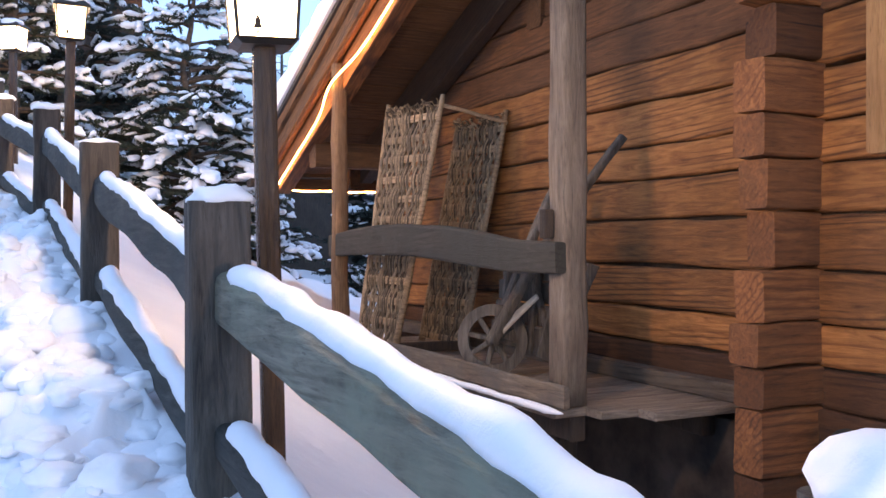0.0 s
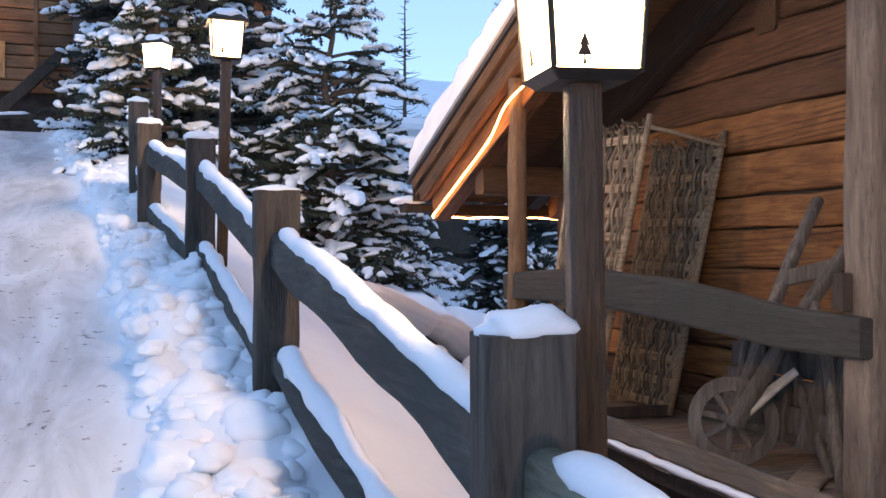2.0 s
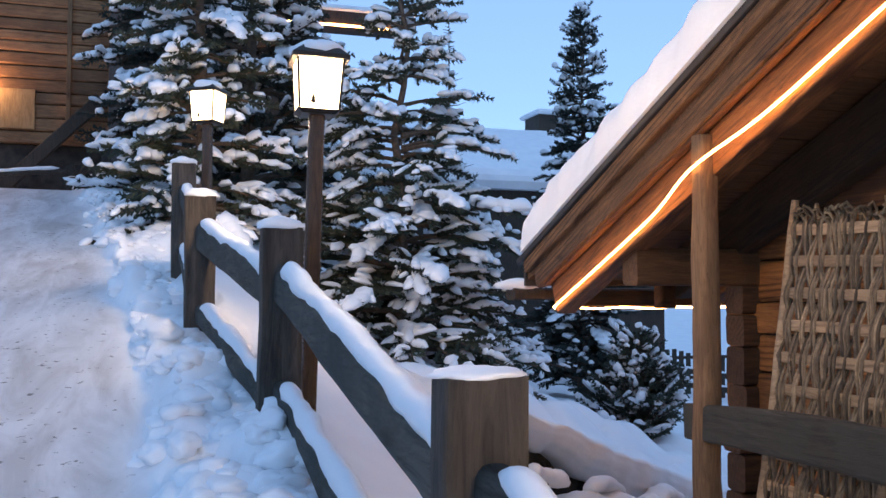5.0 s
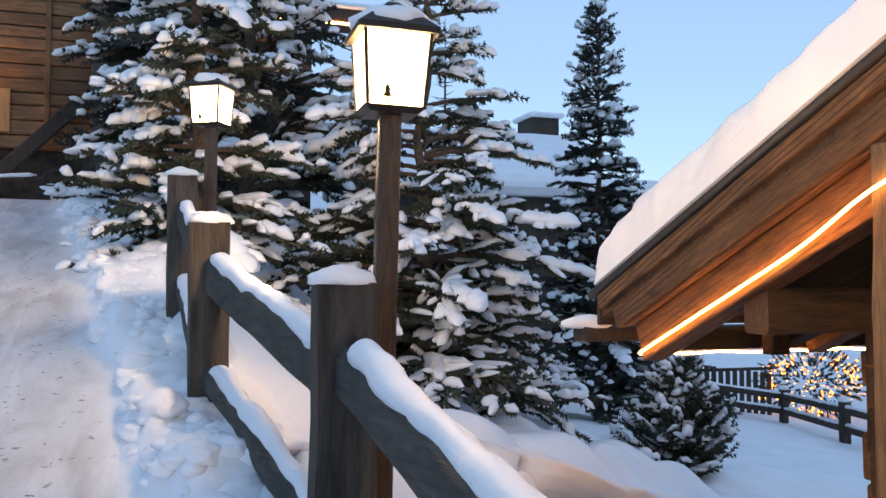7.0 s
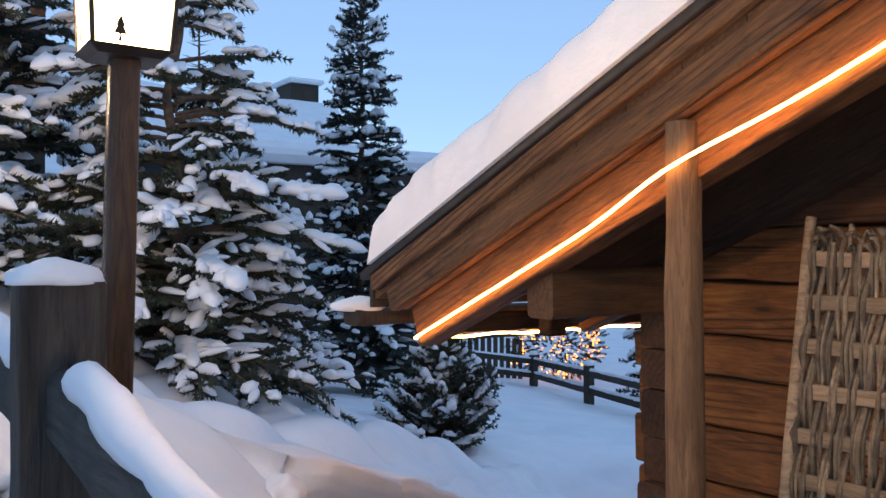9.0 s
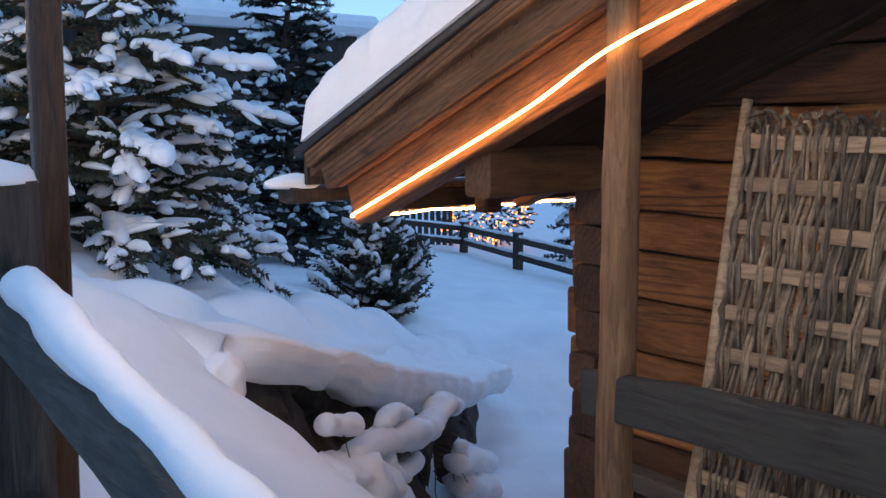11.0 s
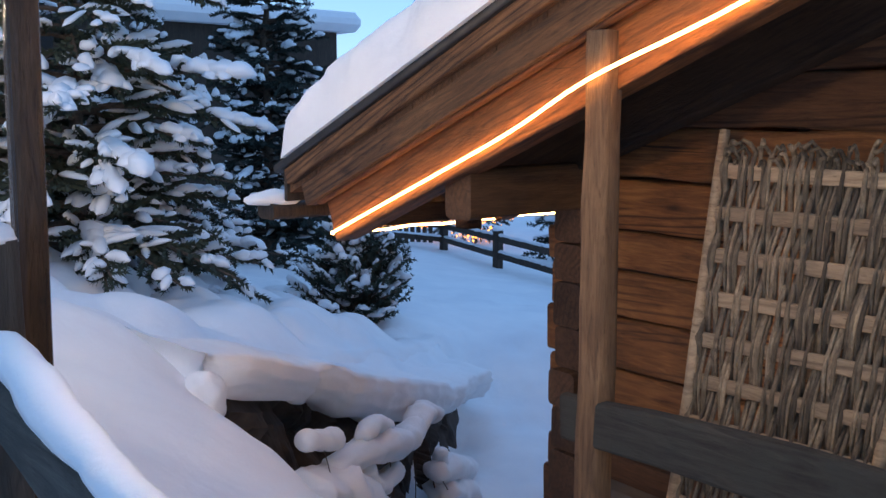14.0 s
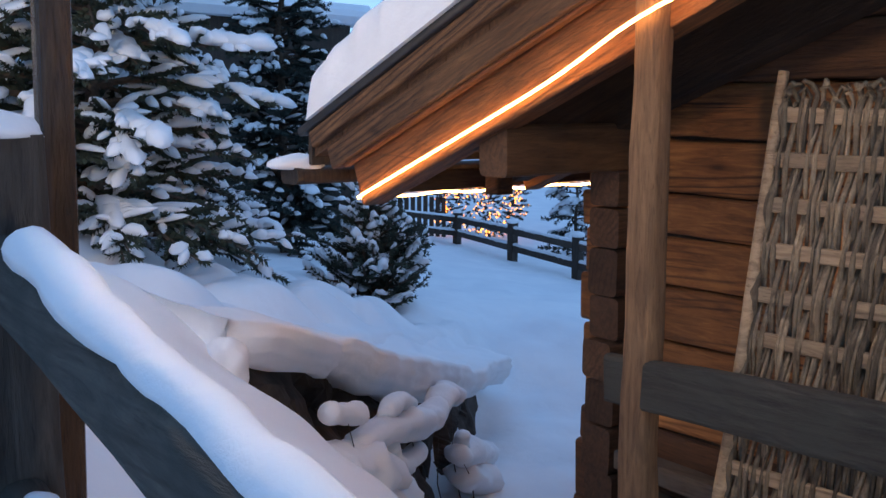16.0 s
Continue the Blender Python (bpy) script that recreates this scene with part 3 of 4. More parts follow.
def slope_beam(name, x, y0, y1, lift, w, h, mat, parent, seed=0.0, rough=0.006):
    """A beam that follows the roof's pitch; lift: its middle above the rafter's underside."""
    bm = bmesh.new()
    loft(bm, steps((x, y0, roof_z(y0, lift)), (x, y1, roof_z(y1, lift)), 16), rounded(w, h, 0.012), (0, 0, 1), None, rough, 2.5, seed)
    return part(name, bm, mat, parent)


def build_roof():
    roof = thing("roof", "pitched timber roof of the chalet with layered barge boards", "roof", "", "structure")
    for near in (False, True):
        e, r = (EAVE_Y, RIDGE_Y) if not near else (2 * RIDGE_Y - EAVE_Y, RIDGE_Y)
        sg = 1 if not near else -1
        slope_beam("rafter", VERGE_X + 0.08, e, r, 0.12, 0.15, 0.25, RAFTER, roof, 1)
        slope_beam("rafter", 4.70, e - 0.3 * sg, r, 0.16, 0.14, 0.34, SHADE_BROWN, roof, 7)
        slope_beam("barge_board", VERGE_X - 0.045, e + 0.16 * sg, r, 0.333, 0.075, 0.138, BARGE, roof, 2)
        slope_beam("barge_board", VERGE_X - 0.085, e + 0.3 * sg, r, 0.486, 0.075, 0.098, BARGE, roof, 3)
        slope_beam("bead", VERGE_X - 0.035, e + 0.05 * sg, r, 0.248, 0.05, 0.026, RAFTER, roof, 9, 0.002)
        slope_beam("edge_sheet", VERGE_X - 0.10, e + 0.40 * sg, r, 0.565, 0.09, 0.05, ROOFFELT, roof, 4, 0.002)
        for x in (5.1, 6.2, 7.3, 8.4, 9.5, 10.6):
            slope_beam("rafter", x, e - 0.02 * sg, r, 0.12, 0.14, 0.2, RAFTER, roof, x)
        # boarding under the covering
        n = 22
        for k in range(n):
            a, b = k / n, (k + 1) / n - 0.0012
            ya, yb = e + 0.34 * sg + (r - e - 0.34 * sg) * a, e + 0.34 * sg + (r - e - 0.34 * sg) * b
            za, zb = roof_z(ya, 0.40) if (not near or ya <= RIDGE_Y) else 0, roof_z(yb, 0.40)
            vs = [(3.72, ya, za), (11.6, ya, za), (11.6, yb, zb), (3.72, yb, zb)]
            vs += [(x, y, z + 0.10) for x, y, z in vs]
            arrays("roof_board", vs, [(0, 1, 2, 3), (7, 6, 5, 4), (0, 4, 5, 1), (1, 5, 6, 2), (2, 6, 7, 3), (3, 7, 4, 0)], EAVE_X, roof)
    for y in (8.60, 6.0, 3.3):
        lift = -0.02 if y > 8 else -0.1
        bm = bmesh.new()
        zc = roof_z(y) + lift - 0.10 if y < 8 else 2.19
        loft(bm, steps((3.86 if y > 8 else 4.78, y, zc), (11, y, zc), 12), rounded(0.20, 0.25, 0.03, 3), (0, 0, 1), None, 0.012, 2.0, y)
        part("purlin", bm, EAVE_X, roof)
    bm = bmesh.new()
    loft(bm, steps((3.83, EAVE_Y + 0.02, 1.97), (11.2, EAVE_Y + 0.02, 1.97), 10), rounded(0.05, 0.12, 0.01), (0, 0, 1), None, 0.004)
    part("eaves_board", bm, EAVE_X, roof)
    # wooden gutter under the eaves, with its snow
    bm = bmesh.new()
    loft(bm, steps((3.62, 10.12, 2.0), (11.4, 10.12, 2.0), 8), rounded(0.2, 0.10, 0.04, 3), (0, 0, 1), None, 0.005)
    part("gutter", bm, DARKWOOD, roof)
    bm = bmesh.new()
    loft(bm, steps((3.70, EAVE_Y + 0.36, roof_z(EAVE_Y + 0.36, 0.47)), (11.5, EAVE_Y + 0.36, roof_z(EAVE_Y + 0.36, 0.47)), 8), rounded(0.035, 0.22, 0.008, 1), (0, 0, 1), None, 0.003)
    part("fascia", bm, DARKWOOD, roof)
    # roof snow
    for near in (False, True):
        sg = 1 if not near else -1
        e = EAVE_Y + 0.27 if not near else 2 * RIDGE_Y - EAVE_Y - 0.27
        nu, nv = 150, 90
        verts, faces = [], []
        cols = []
        for i in range(nv + 1):
            v = i / nv
            cols.append(3.62 + (11.7 - 3.62) * v ** 1.7)
        for j in range(nu + 1):
            u = (j / nu) ** 1.4
            y = e + (RIDGE_Y - e) * u
            for x in cols:
                de, dv = abs(y - e), min(x - 3.62, 11.7 - x)
                t = 0.31 * math.sqrt(max(0.0, 1 - (1 - min(1, de / 0.11)) ** 2)) * math.sqrt(max(0.0, 1 - (1 - min(1, dv / 0.10)) ** 2))
                t *= 1 + 0.14 * noise.noise(Vector((x * 0.9, y * 0.9, 3))) + 0.05 * noise.noise(Vector((x * 3, y * 3, 3)))
                xo = x - (0.02 + 0.05 * noise.noise(Vector((x * 6, y * 2.0, 8))) + 0.05 * noise.noise(Vector((x * 9, y * 4.5, 2))) + 0.02 * noise.noise(Vector((x * 14, y * 11, 5)))) * smoothstep(0.5, 0.0, dv) * smoothstep(0.0, 0.25, t) if x < 6 else x
                verts.append((xo, y + 0.0, roof_z(y, 0.585) + t))
        w = nv + 1
        for j in range(nu):
            for i in range(nv):
                faces.append((j * w + i, j * w + i + 1, (j + 1) * w + i + 1, (j + 1) * w + i))
        # underside and skirt
        base = len(verts)
        verts += [(3.62, e, roof_z(e, 0.585)), (11.7, e, roof_z(e, 0.585)), (11.7, RIDGE_Y, roof_z(RIDGE_Y, 0.585)), (3.62, RIDGE_Y, roof_z(RIDGE_Y, 0.585))]
        faces.append((base, base + 1, base + 2, base + 3))
        tagged(arrays("roof_snow", verts, faces, SNOW, None, "", True), "thick rounded layer of snow on the chalet roof", "snow")
    bm = bmesh.new()
    snow_lump(bm, (3.7, 10.14, 2.06), (0.17, 0.11, 0.07), 4, 0.3, 3)
    part("snow_cap", bm, SNOW, roof, "small heap of snow", True)


build_roof()


def build_led():
    rope = thing("rope_light", "warm glowing LED rope light fixed along the roof verge and eaves", "rope light")
    bm = bmesh.new()
    pts = []
    for k in range(61):
        y = EAVE_Y - 0.02 - (EAVE_Y - RIDGE_Y - 0.05) * k / 60
        over = math.exp(-((y - 7.615) / 0.36) ** 2)
        pts.append((VERGE_X - 0.010 - 0.082 * over, y, roof_z(y, 0.045 + 0.006 * over)))
    loft(bm, pts, circle(0.0075, 8), (1, 0, 0))
    part("verge_rope", bm, LED, rope, "", True)
    bm = bmesh.new()
    loft(bm, [(3.8 + 0.1 * k, EAVE_Y + 0.01, 1.895 + 0.006 * math.sin(k * 1.3)) for k in range(72)], circle(0.0075, 8), (0, 0, 1))
    part("eaves_rope", bm, LED, rope, "", True)


build_led()
tagged(beam("bracket", (4.575, 9.34, 1.90), (4.575, 9.34, 2.26), 0.13, 0.12, RAFTER, r=0.02, up=(0, 1, 0)), "short timber bracket under the eaves plate", "bracket")


def build_porch():
    deck = thing("porch_deck", "weathered board deck under the chalet gable with a snowy edge", "deck", "", "structure")
    rnd = random.Random(8)
    y = 3.75
    while y < 7.8:
        w = rnd.uniform(0.15, 0.2)
        x0 = 3.70 if y > 4.05 else 3.70 + (4.05 - y) * 1.4
        bm = bmesh.new()
        loft(bm, steps((x0, y + w / 2, 0.425 + rnd.uniform(-0.004, 0.004)), (4.8, y + w / 2, 0.425), 4), rounded(w - 0.006, 0.045, 0.008, 1), (0, 0, 1), None, 0.004, 3.0, y)
        part("board", bm, DECK_X, deck)
        y += w
    beam("edge_beam", (3.86, 4.1, 0.33), (3.86, 7.9, 0.33), 0.10, 0.14, DARKWOOD, deck)
    beam("edge_beam", (4.6, 3.9, 0.33), (4.6, 7.9, 0.33), 0.10, 0.14, DARKWOOD, deck)
    for y in (4.4, 6.0, 7.6):
        beam("pile", (3.95, y, -1.7), (3.95, y, 0.27), 0.15, 0.15, DARKWOOD, deck, up=(0, 1, 0))
    tagged(beam("toe_board", (3.74, 4.02, 0.515), (3.74, 7.5, 0.515), 0.035, 0.13, DECK_Y, rough=0.008), "weathered board standing on edge along the deck", "board")
    snow_strip(steps((3.69, 4.0, 0.44), (3.69, 7.9, 0.44), 20), 0.05, 0.022, 3, deck)
    tagged(beam("wall_ledge", (4.74, 3.52, 0.50), (4.74, 8.5, 0.50), 0.12, 0.11, DECK_Y, rough=0.01), "dusty timber ledge along the foot of the log wall", "ledge")
    for nm, x, y, top, wd in (("far", 3.785, 7.615, roof_z(7.615, 0.235), 0.13), ("near", 3.87, 4.2, roof_z(4.2, 0.28), 0.165)):
        timber = POST_Z if nm == "far" else POST_GREY
        bm = bmesh.new()
        pts = [p + Vector((0.006 * noise.noise(Vector((k * 0.4, y, 0))), 0.008 * noise.noise(Vector((k * 0.6, y, 5))), 0)) for k, p in enumerate(steps((x, y, 0.45), (x, y, top), 18))]
        loft(bm, pts, rounded(wd, wd, 0.04, 3), (0, 1, 0), lambda s: 1.06 - 0.1 * s, 0.012, 3.0, y)
        tagged(part("porch_post", bm, timber, None, "", True), "hewn grey-brown timber post holding up the porch roof", "post", "porch posts")
    # curved railing plank
    bm = bmesh.new()
    pts = []
    for k in range(25):
        s = k / 24
        yy = 7.76 + (4.12 - 7.76) * s
        pts.append((3.765, yy, 1.285 + 0.085 * math.sin(math.pi * min(1, s * 1.1 + 0.05)) - 0.03 * s))
    loft(bm, pts, rounded(0.07, 0.235, 0.02, 2), (0, 0, 1), lambda s: (1, 0.88 + 0.12 * math.sin(math.pi * s) - 0.22 * max(0, s - 0.7) * 2), 0.012, 2.2, 2)
    tagged(part("porch_rail", bm, GREY_Y), "broad curved grey plank rail across the porch", "rail")
    block_ob = block("peg", (3.72, 4.20, 1.36), (3.78, 4.26, 1.52), DARKWOOD)
    tagged(block_ob, "dark upright peg at the end of the porch rail", "peg")
    bm = bmesh.new()
    loft(bm, steps((4.95, 2.78, 2.5), (4.66, 2.78, 2.5), 1), rounded(0.3, 1.5, 0.02), (0, 0, 1))
    tagged(part("window_shutter", bm, wood("shutter_wood", (0.28, 0.14, 0.05), (0.5, 0.28, 0.12), "z")), "pale timber casing on the log wall", "casing")
    tagged(beam("log_shelf", (4.66, 1.0, 0.36), (4.66, 3.05, 0.38), 0.16, 0.15, GREY_Y, r=0.05, rough=0.015), "weathered log lying along the wall foot", "log")
    bm = bmesh.new()
    snow_lump(bm, (4.3, 2.1, -1.47), (0.66, 0.88, 1.5), 11, 0.3, 4)
    tagged(part("snow_mound", bm, SNOW, None, "", True), "mound of snow heaped below the log wall", "snow")


build_porch()


def panel(parent, tl, tr, bl, br, canes, slats, hook=True):
    """Wicker: upright canes woven round cross slats between two poles."""
    tl, tr, bl, br = (Vector(p) for p in (tl, tr, bl, br))
    out = (tr - tl).cross(bl - tl).normalized()
    if out.x + out.y > 0:
        out = -out
    for a, b, r in ((bl, tl, 0.026), (br, tr, 0.026)):
        bm = bmesh.new()
        ext = (b - a).normalized() * 0.1
        loft(bm, [p + out * 0.012 * noise.noise(Vector((k * 0.4, a.y, 0))) for k, p in enumerate(steps(a, b + ext, 12))], circle(r, 8), (0, 1, 0), lambda s: 1.15 - 0.35 * s, 0.006, 6)
        part("pole", bm, SLAT, parent, "", True)
    rnd = random.Random(canes)
    for k in range(slats):
        v = 0.03 + 0.94 * k / (slats - 1)
        a, b = tl.lerp(bl, v), tr.lerp(br, v)
        bm = bmesh.new()
        loft(bm, [p + out * 0.006 + Vector((0, 0, 0.008 * noise.noise(Vector((i, k, 1))))) for i, p in enumerate(steps(a, b, 6))], rounded(0.020, 0.058, 0.005, 1), (0, 0, 1), None, 0.005, 5, k)
        part("slat", bm, SLAT, parent)
    for c in range(canes):
        u = (c + 0.5 + rnd.uniform(-0.3, 0.3)) / canes
        n = slats * 4
        pts = []
        ph = rnd.choice((0, 1)) if c % 3 else c % 2
        wob = rnd.uniform(0, 50)
        r = rnd.uniform(0.0055, 0.0095)
        top = rnd.uniform(0.005, 0.05)
        for k in range(n + 1):
            v = 0.03 - top + (0.95 + top) * k / n
            uu = u + 1.1 / canes * noise.noise(Vector((v * 4, wob, 0)))
            p = tl.lerp(tr, uu).lerp(bl.lerp(br, uu), v)
            phase = (v - 0.03) / 0.94 * (slats - 1) * math.pi + math.pi * ph + math.pi / 2
            pts.append(p + out * 0.019 * math.sin(phase))
        if hook:
            # the tip bends over the top slat
            lead = pts[0]
            sway = (tr - tl).normalized() * rnd.uniform(-0.05, 0.05)
            pts.insert(0, lead + Vector((0, 0, 0.03)) + out * 0.02 + sway * 0.5)
            pts.insert(0, lead + Vector((0, 0, rnd.uniform(0.0, 0.04))) + out * 0.045 + sway)
        bm = bmesh.new()
        loft(bm, pts, circle(r, 5), (0, 1, 0), lambda s: (1.0, 1.25), 0.003, 9)
        part("cane", bm, CANE, parent, "", True)


def build_basket():
    crate = thing("wicker_cart_body", "tall woven willow cart body stood on end against the log wall", "wicker panel")
    panel(crate, (4.10, 7.27, 2.42), (4.21, 6.46, 2.40), (3.86, 7.33, 0.47), (3.88, 6.63, 0.47), 52, 12)
    panel(crate, (4.74, 7.20, 2.33), (4.755, 6.40, 2.31), (4.42, 7.27, 0.47), (4.44, 6.56, 0.47), 46, 12)
    bm = bmesh.new()
    loft(bm, steps((4.21, 6.46, 2.42), (4.77, 6.38, 2.30), 6), circle(0.016, 6), (0, 0, 1), None, 0.006, 5)
    part("top_bar", bm, SLAT, crate, "", True)
    bm = bmesh.new()
    loft(bm, steps((3.9, 6.62, 0.50), (4.45, 6.56, 0.50), 6), rounded(0.04, 0.08, 0.01), (0, 0, 1), None, 0.006, 5)
    part("bottom_bar", bm, DARKWOOD, crate)


build_basket()


def build_barrow():
    b = thing("wheelbarrow", "old wooden wheelbarrow with a spoked wheel leaning on the log wall", "wheelbarrow")
    c = Vector((4.02, 5.30, 0.69))
    ax = Vector((0.62, 0.78, 0.0)).normalized()
    side = Vector((0, 0, 1)).cross(ax).normalized()
    up = Vector((0, 0, 1))
    wheel = part_ring("wheel", c, side, up, 0.20, 0.030, 0.036, DARKGREY, b)
    for k in range(8):
        a = 2 * math.pi * k / 8 + 0.2
        d = side * math.cos(a) + up * math.sin(a)
        bm = bmesh.new()
        loft(bm, steps(c + d * 0.03, c + d * 0.20, 2), rounded(0.036, 0.036, 0.008, 1), tuple(ax))
        part("spoke", bm, DARKGREY, wheel)
    bm = bmesh.new()
    loft(bm, steps(c - ax * 0.09, c + ax * 0.09, 3), circle(0.035, 10), (0, 0, 1))
    part("hub", bm, DARKGREY, wheel, "", True)
    # two long handles up to the wall, cross bars between them
    ends = []
    for off, top in ((-0.16, (4.71, 4.80, 2.03)), (0.16, (4.71, 5.44, 1.90))):
        a = c + ax * (0.10 if off > 0 else -0.10) + Vector((0.0, -0.02, 0.0))
        t = Vector(top)
        mid = a.lerp(t, 0.4) + Vector((-0.05, -0.05, 0.12))
        pts = [a.lerp(mid, k / 8).lerp(mid.lerp(t, k / 8), k / 8) for k in range(9)]
        bm = bmesh.new()
        loft(bm, pts, rounded(0.065, 0.075, 0.018), (0, 1, 0), lambda s: 1.1 - 0.3 * s, 0.008, 5)
        part("handle", bm, DARKGREY, b)
        ends.append(pts)
    for k in (3, 5):
        bm = bmesh.new()
        loft(bm, steps(ends[0][k], ends[1][k], 3), rounded(0.03, 0.09, 0.01), (0, 0, 1))
        part("cross_bar", bm, DARKGREY, b)
    for j, e in enumerate(ends):
        bm = bmesh.new()
        a = e[4]
        loft(bm, [a, a + Vector((-0.06, -0.16, -0.2)), Vector((4.12 + 0.14 * j, 4.62 + 0.22 * j, 0.47))], rounded(0.04, 0.05, 0.012), (0, 1, 0))
        part("leg", bm, DARKGREY, b)
    bm = bmesh.new()
    loft(bm, steps(c + ax * -0.05 + Vector((-0.02, -0.04, 0.02)), c + Vector((0.16, -0.30, 0.30)), 4), rounded(0.03, 0.07, 0.01), (0, 1, 0), lambda s: 1.3 - 0.6 * s)
    part("axle_bracket", bm, PALEWOOD, b, "pale worn axle bracket")
    bm = bmesh.new()
    pts = [Vector((4.22, 4.96, 0.58)), Vector((4.46, 4.90, 1.22))]
    loft(bm, steps(*pts, 6), rounded(0.22, 0.03, 0.01), (0.3, 1, 0), lambda s: 0.7 + 0.4 * s, 0.008, 4)
    part("tray_side", bm, DARKGREY, b)
    for k in range(4):
        z = 0.72 + 0.145 * k
        lean = 0.10 * k / 3
        bm = bmesh.new()
        loft(bm, steps((4.20 + lean, 5.62, z), (4.30 + lean, 4.74, z - 0.02), 6), rounded(0.03, 0.14, 0.008, 1), (0, 0, 1), None, 0.008, 4, k)
        part("tray_plank", bm, DARKGREY, b)
    for y in (5.5, 5.16, 4.82):
        bm = bmesh.new()
        loft(bm, steps((4.18 + (5.5 - y) * 0.1, y, 0.6), (4.28 + (5.5 - y) * 0.1, y, 1.26), 4), rounded(0.045, 0.05, 0.01, 1), (0, 1, 0), None, 0.006, 5, y)
        part("batten", bm, DARKGREY, b)
    plank = beam("loose_board", (4.0, 4.75, 0.47), (4.45, 5.1, 0.47), 0.16, 0.03, DECK_X)
    tagged(plank, "loose weathered board lying on the deck", "board")


def part_ring(name, c, u, v, radius, half, thick, mat, parent):
    bm = bmesh.new()
    n = 28
    w = u.cross(v).normalized()
    rings = []
    for k in range(n):
        a = 2 * math.pi * k / n
        d = u * math.cos(a) + v * math.sin(a)
        rings.append([bm.verts.new(c + d * (radius + r) + w * o) for r, o in ((-thick, -half), (thick, -half), (thick, half), (-thick, half))])
    for k in range(n):
        p, q = rings[k], rings[(k + 1) % n]
        for i in range(4):
            bm.faces.new((p[i], p[(i + 1) % 4], q[(i + 1) % 4], q[i]))
    return part(name, bm, mat, parent, "", False)


DARKGREY = wood("grey_barrow_wood", (0.05, 0.042, 0.035), (0.24, 0.205, 0.165), "z", 0.4)
build_barrow()


# ---- rock bank with its snow cornice ----
def rim(u):
    p = RIM_A + RIM_D * u
    return Vector((p.x, p.y, 1.25 - 0.345 * min(u, 4.7) - 0.21 * max(0.0, u - 4.7)))


def bank_face(nor):
    """Broken rock face below the cornice."""
    n, m = 120, 30
    verts, faces = [], []
    for i in range(n + 1):
        u = 0.35 + 5.9 * i / n
        top = rim(u)
        for j in range(m + 1):
            v = j / m
            q = Vector((top.x, top.y, 0)) + nor * (-0.06 + 0.26 * v)
            w = Vector((q.x, q.y, top.z + 0.02 - v * (top.z + 1.9)))
            warped = w + noise.noise_vector(w * 1.1) * 0.35
            cells = noise.voronoi(Vector((warped.x * 1.5, warped.y * 1.5, warped.z * 1.1)))
            dist = cells[0]
            edge_fade = smoothstep(0.0, 0.12, v) * smoothstep(0.98, 0.78, i / n)
            k = 0.24 * min(1.0, (dist[1] - dist[0]) * 2.6) + 0.14 * noise.cell(cells[1][0] * 5.1) - 0.12
            k += noise.noise(w * 5) * 0.045 + noise.noise(w * 13) * 0.016
            k = k * edge_fade - 0.10 * (1 - edge_fade)
            verts.append(w + nor * k)
    for i in range(n):
        for j in range(m):
            a = i * (m + 1) + j
            faces.append((a, a + 1, a + m + 2, a + m + 1))
    base = len(verts)
    for i in (0, n):
        t = rim(0.35 + 5.9 * i / n)
        for z in (t.z - 0.45, -1.9):
            verts.append(Vector((t.x, t.y, z)) - nor * 0.5)
    faces += [(base, base + 1, base + 3, base + 2), (0, base, base + 1, m), (n * (m + 1), n * (m + 1) + m, base + 3, base + 2)]
    tagged(arrays("rock_bank", verts, faces, ROCK, None, "", False), "dark rough rock face under a snow cornice", "rock")


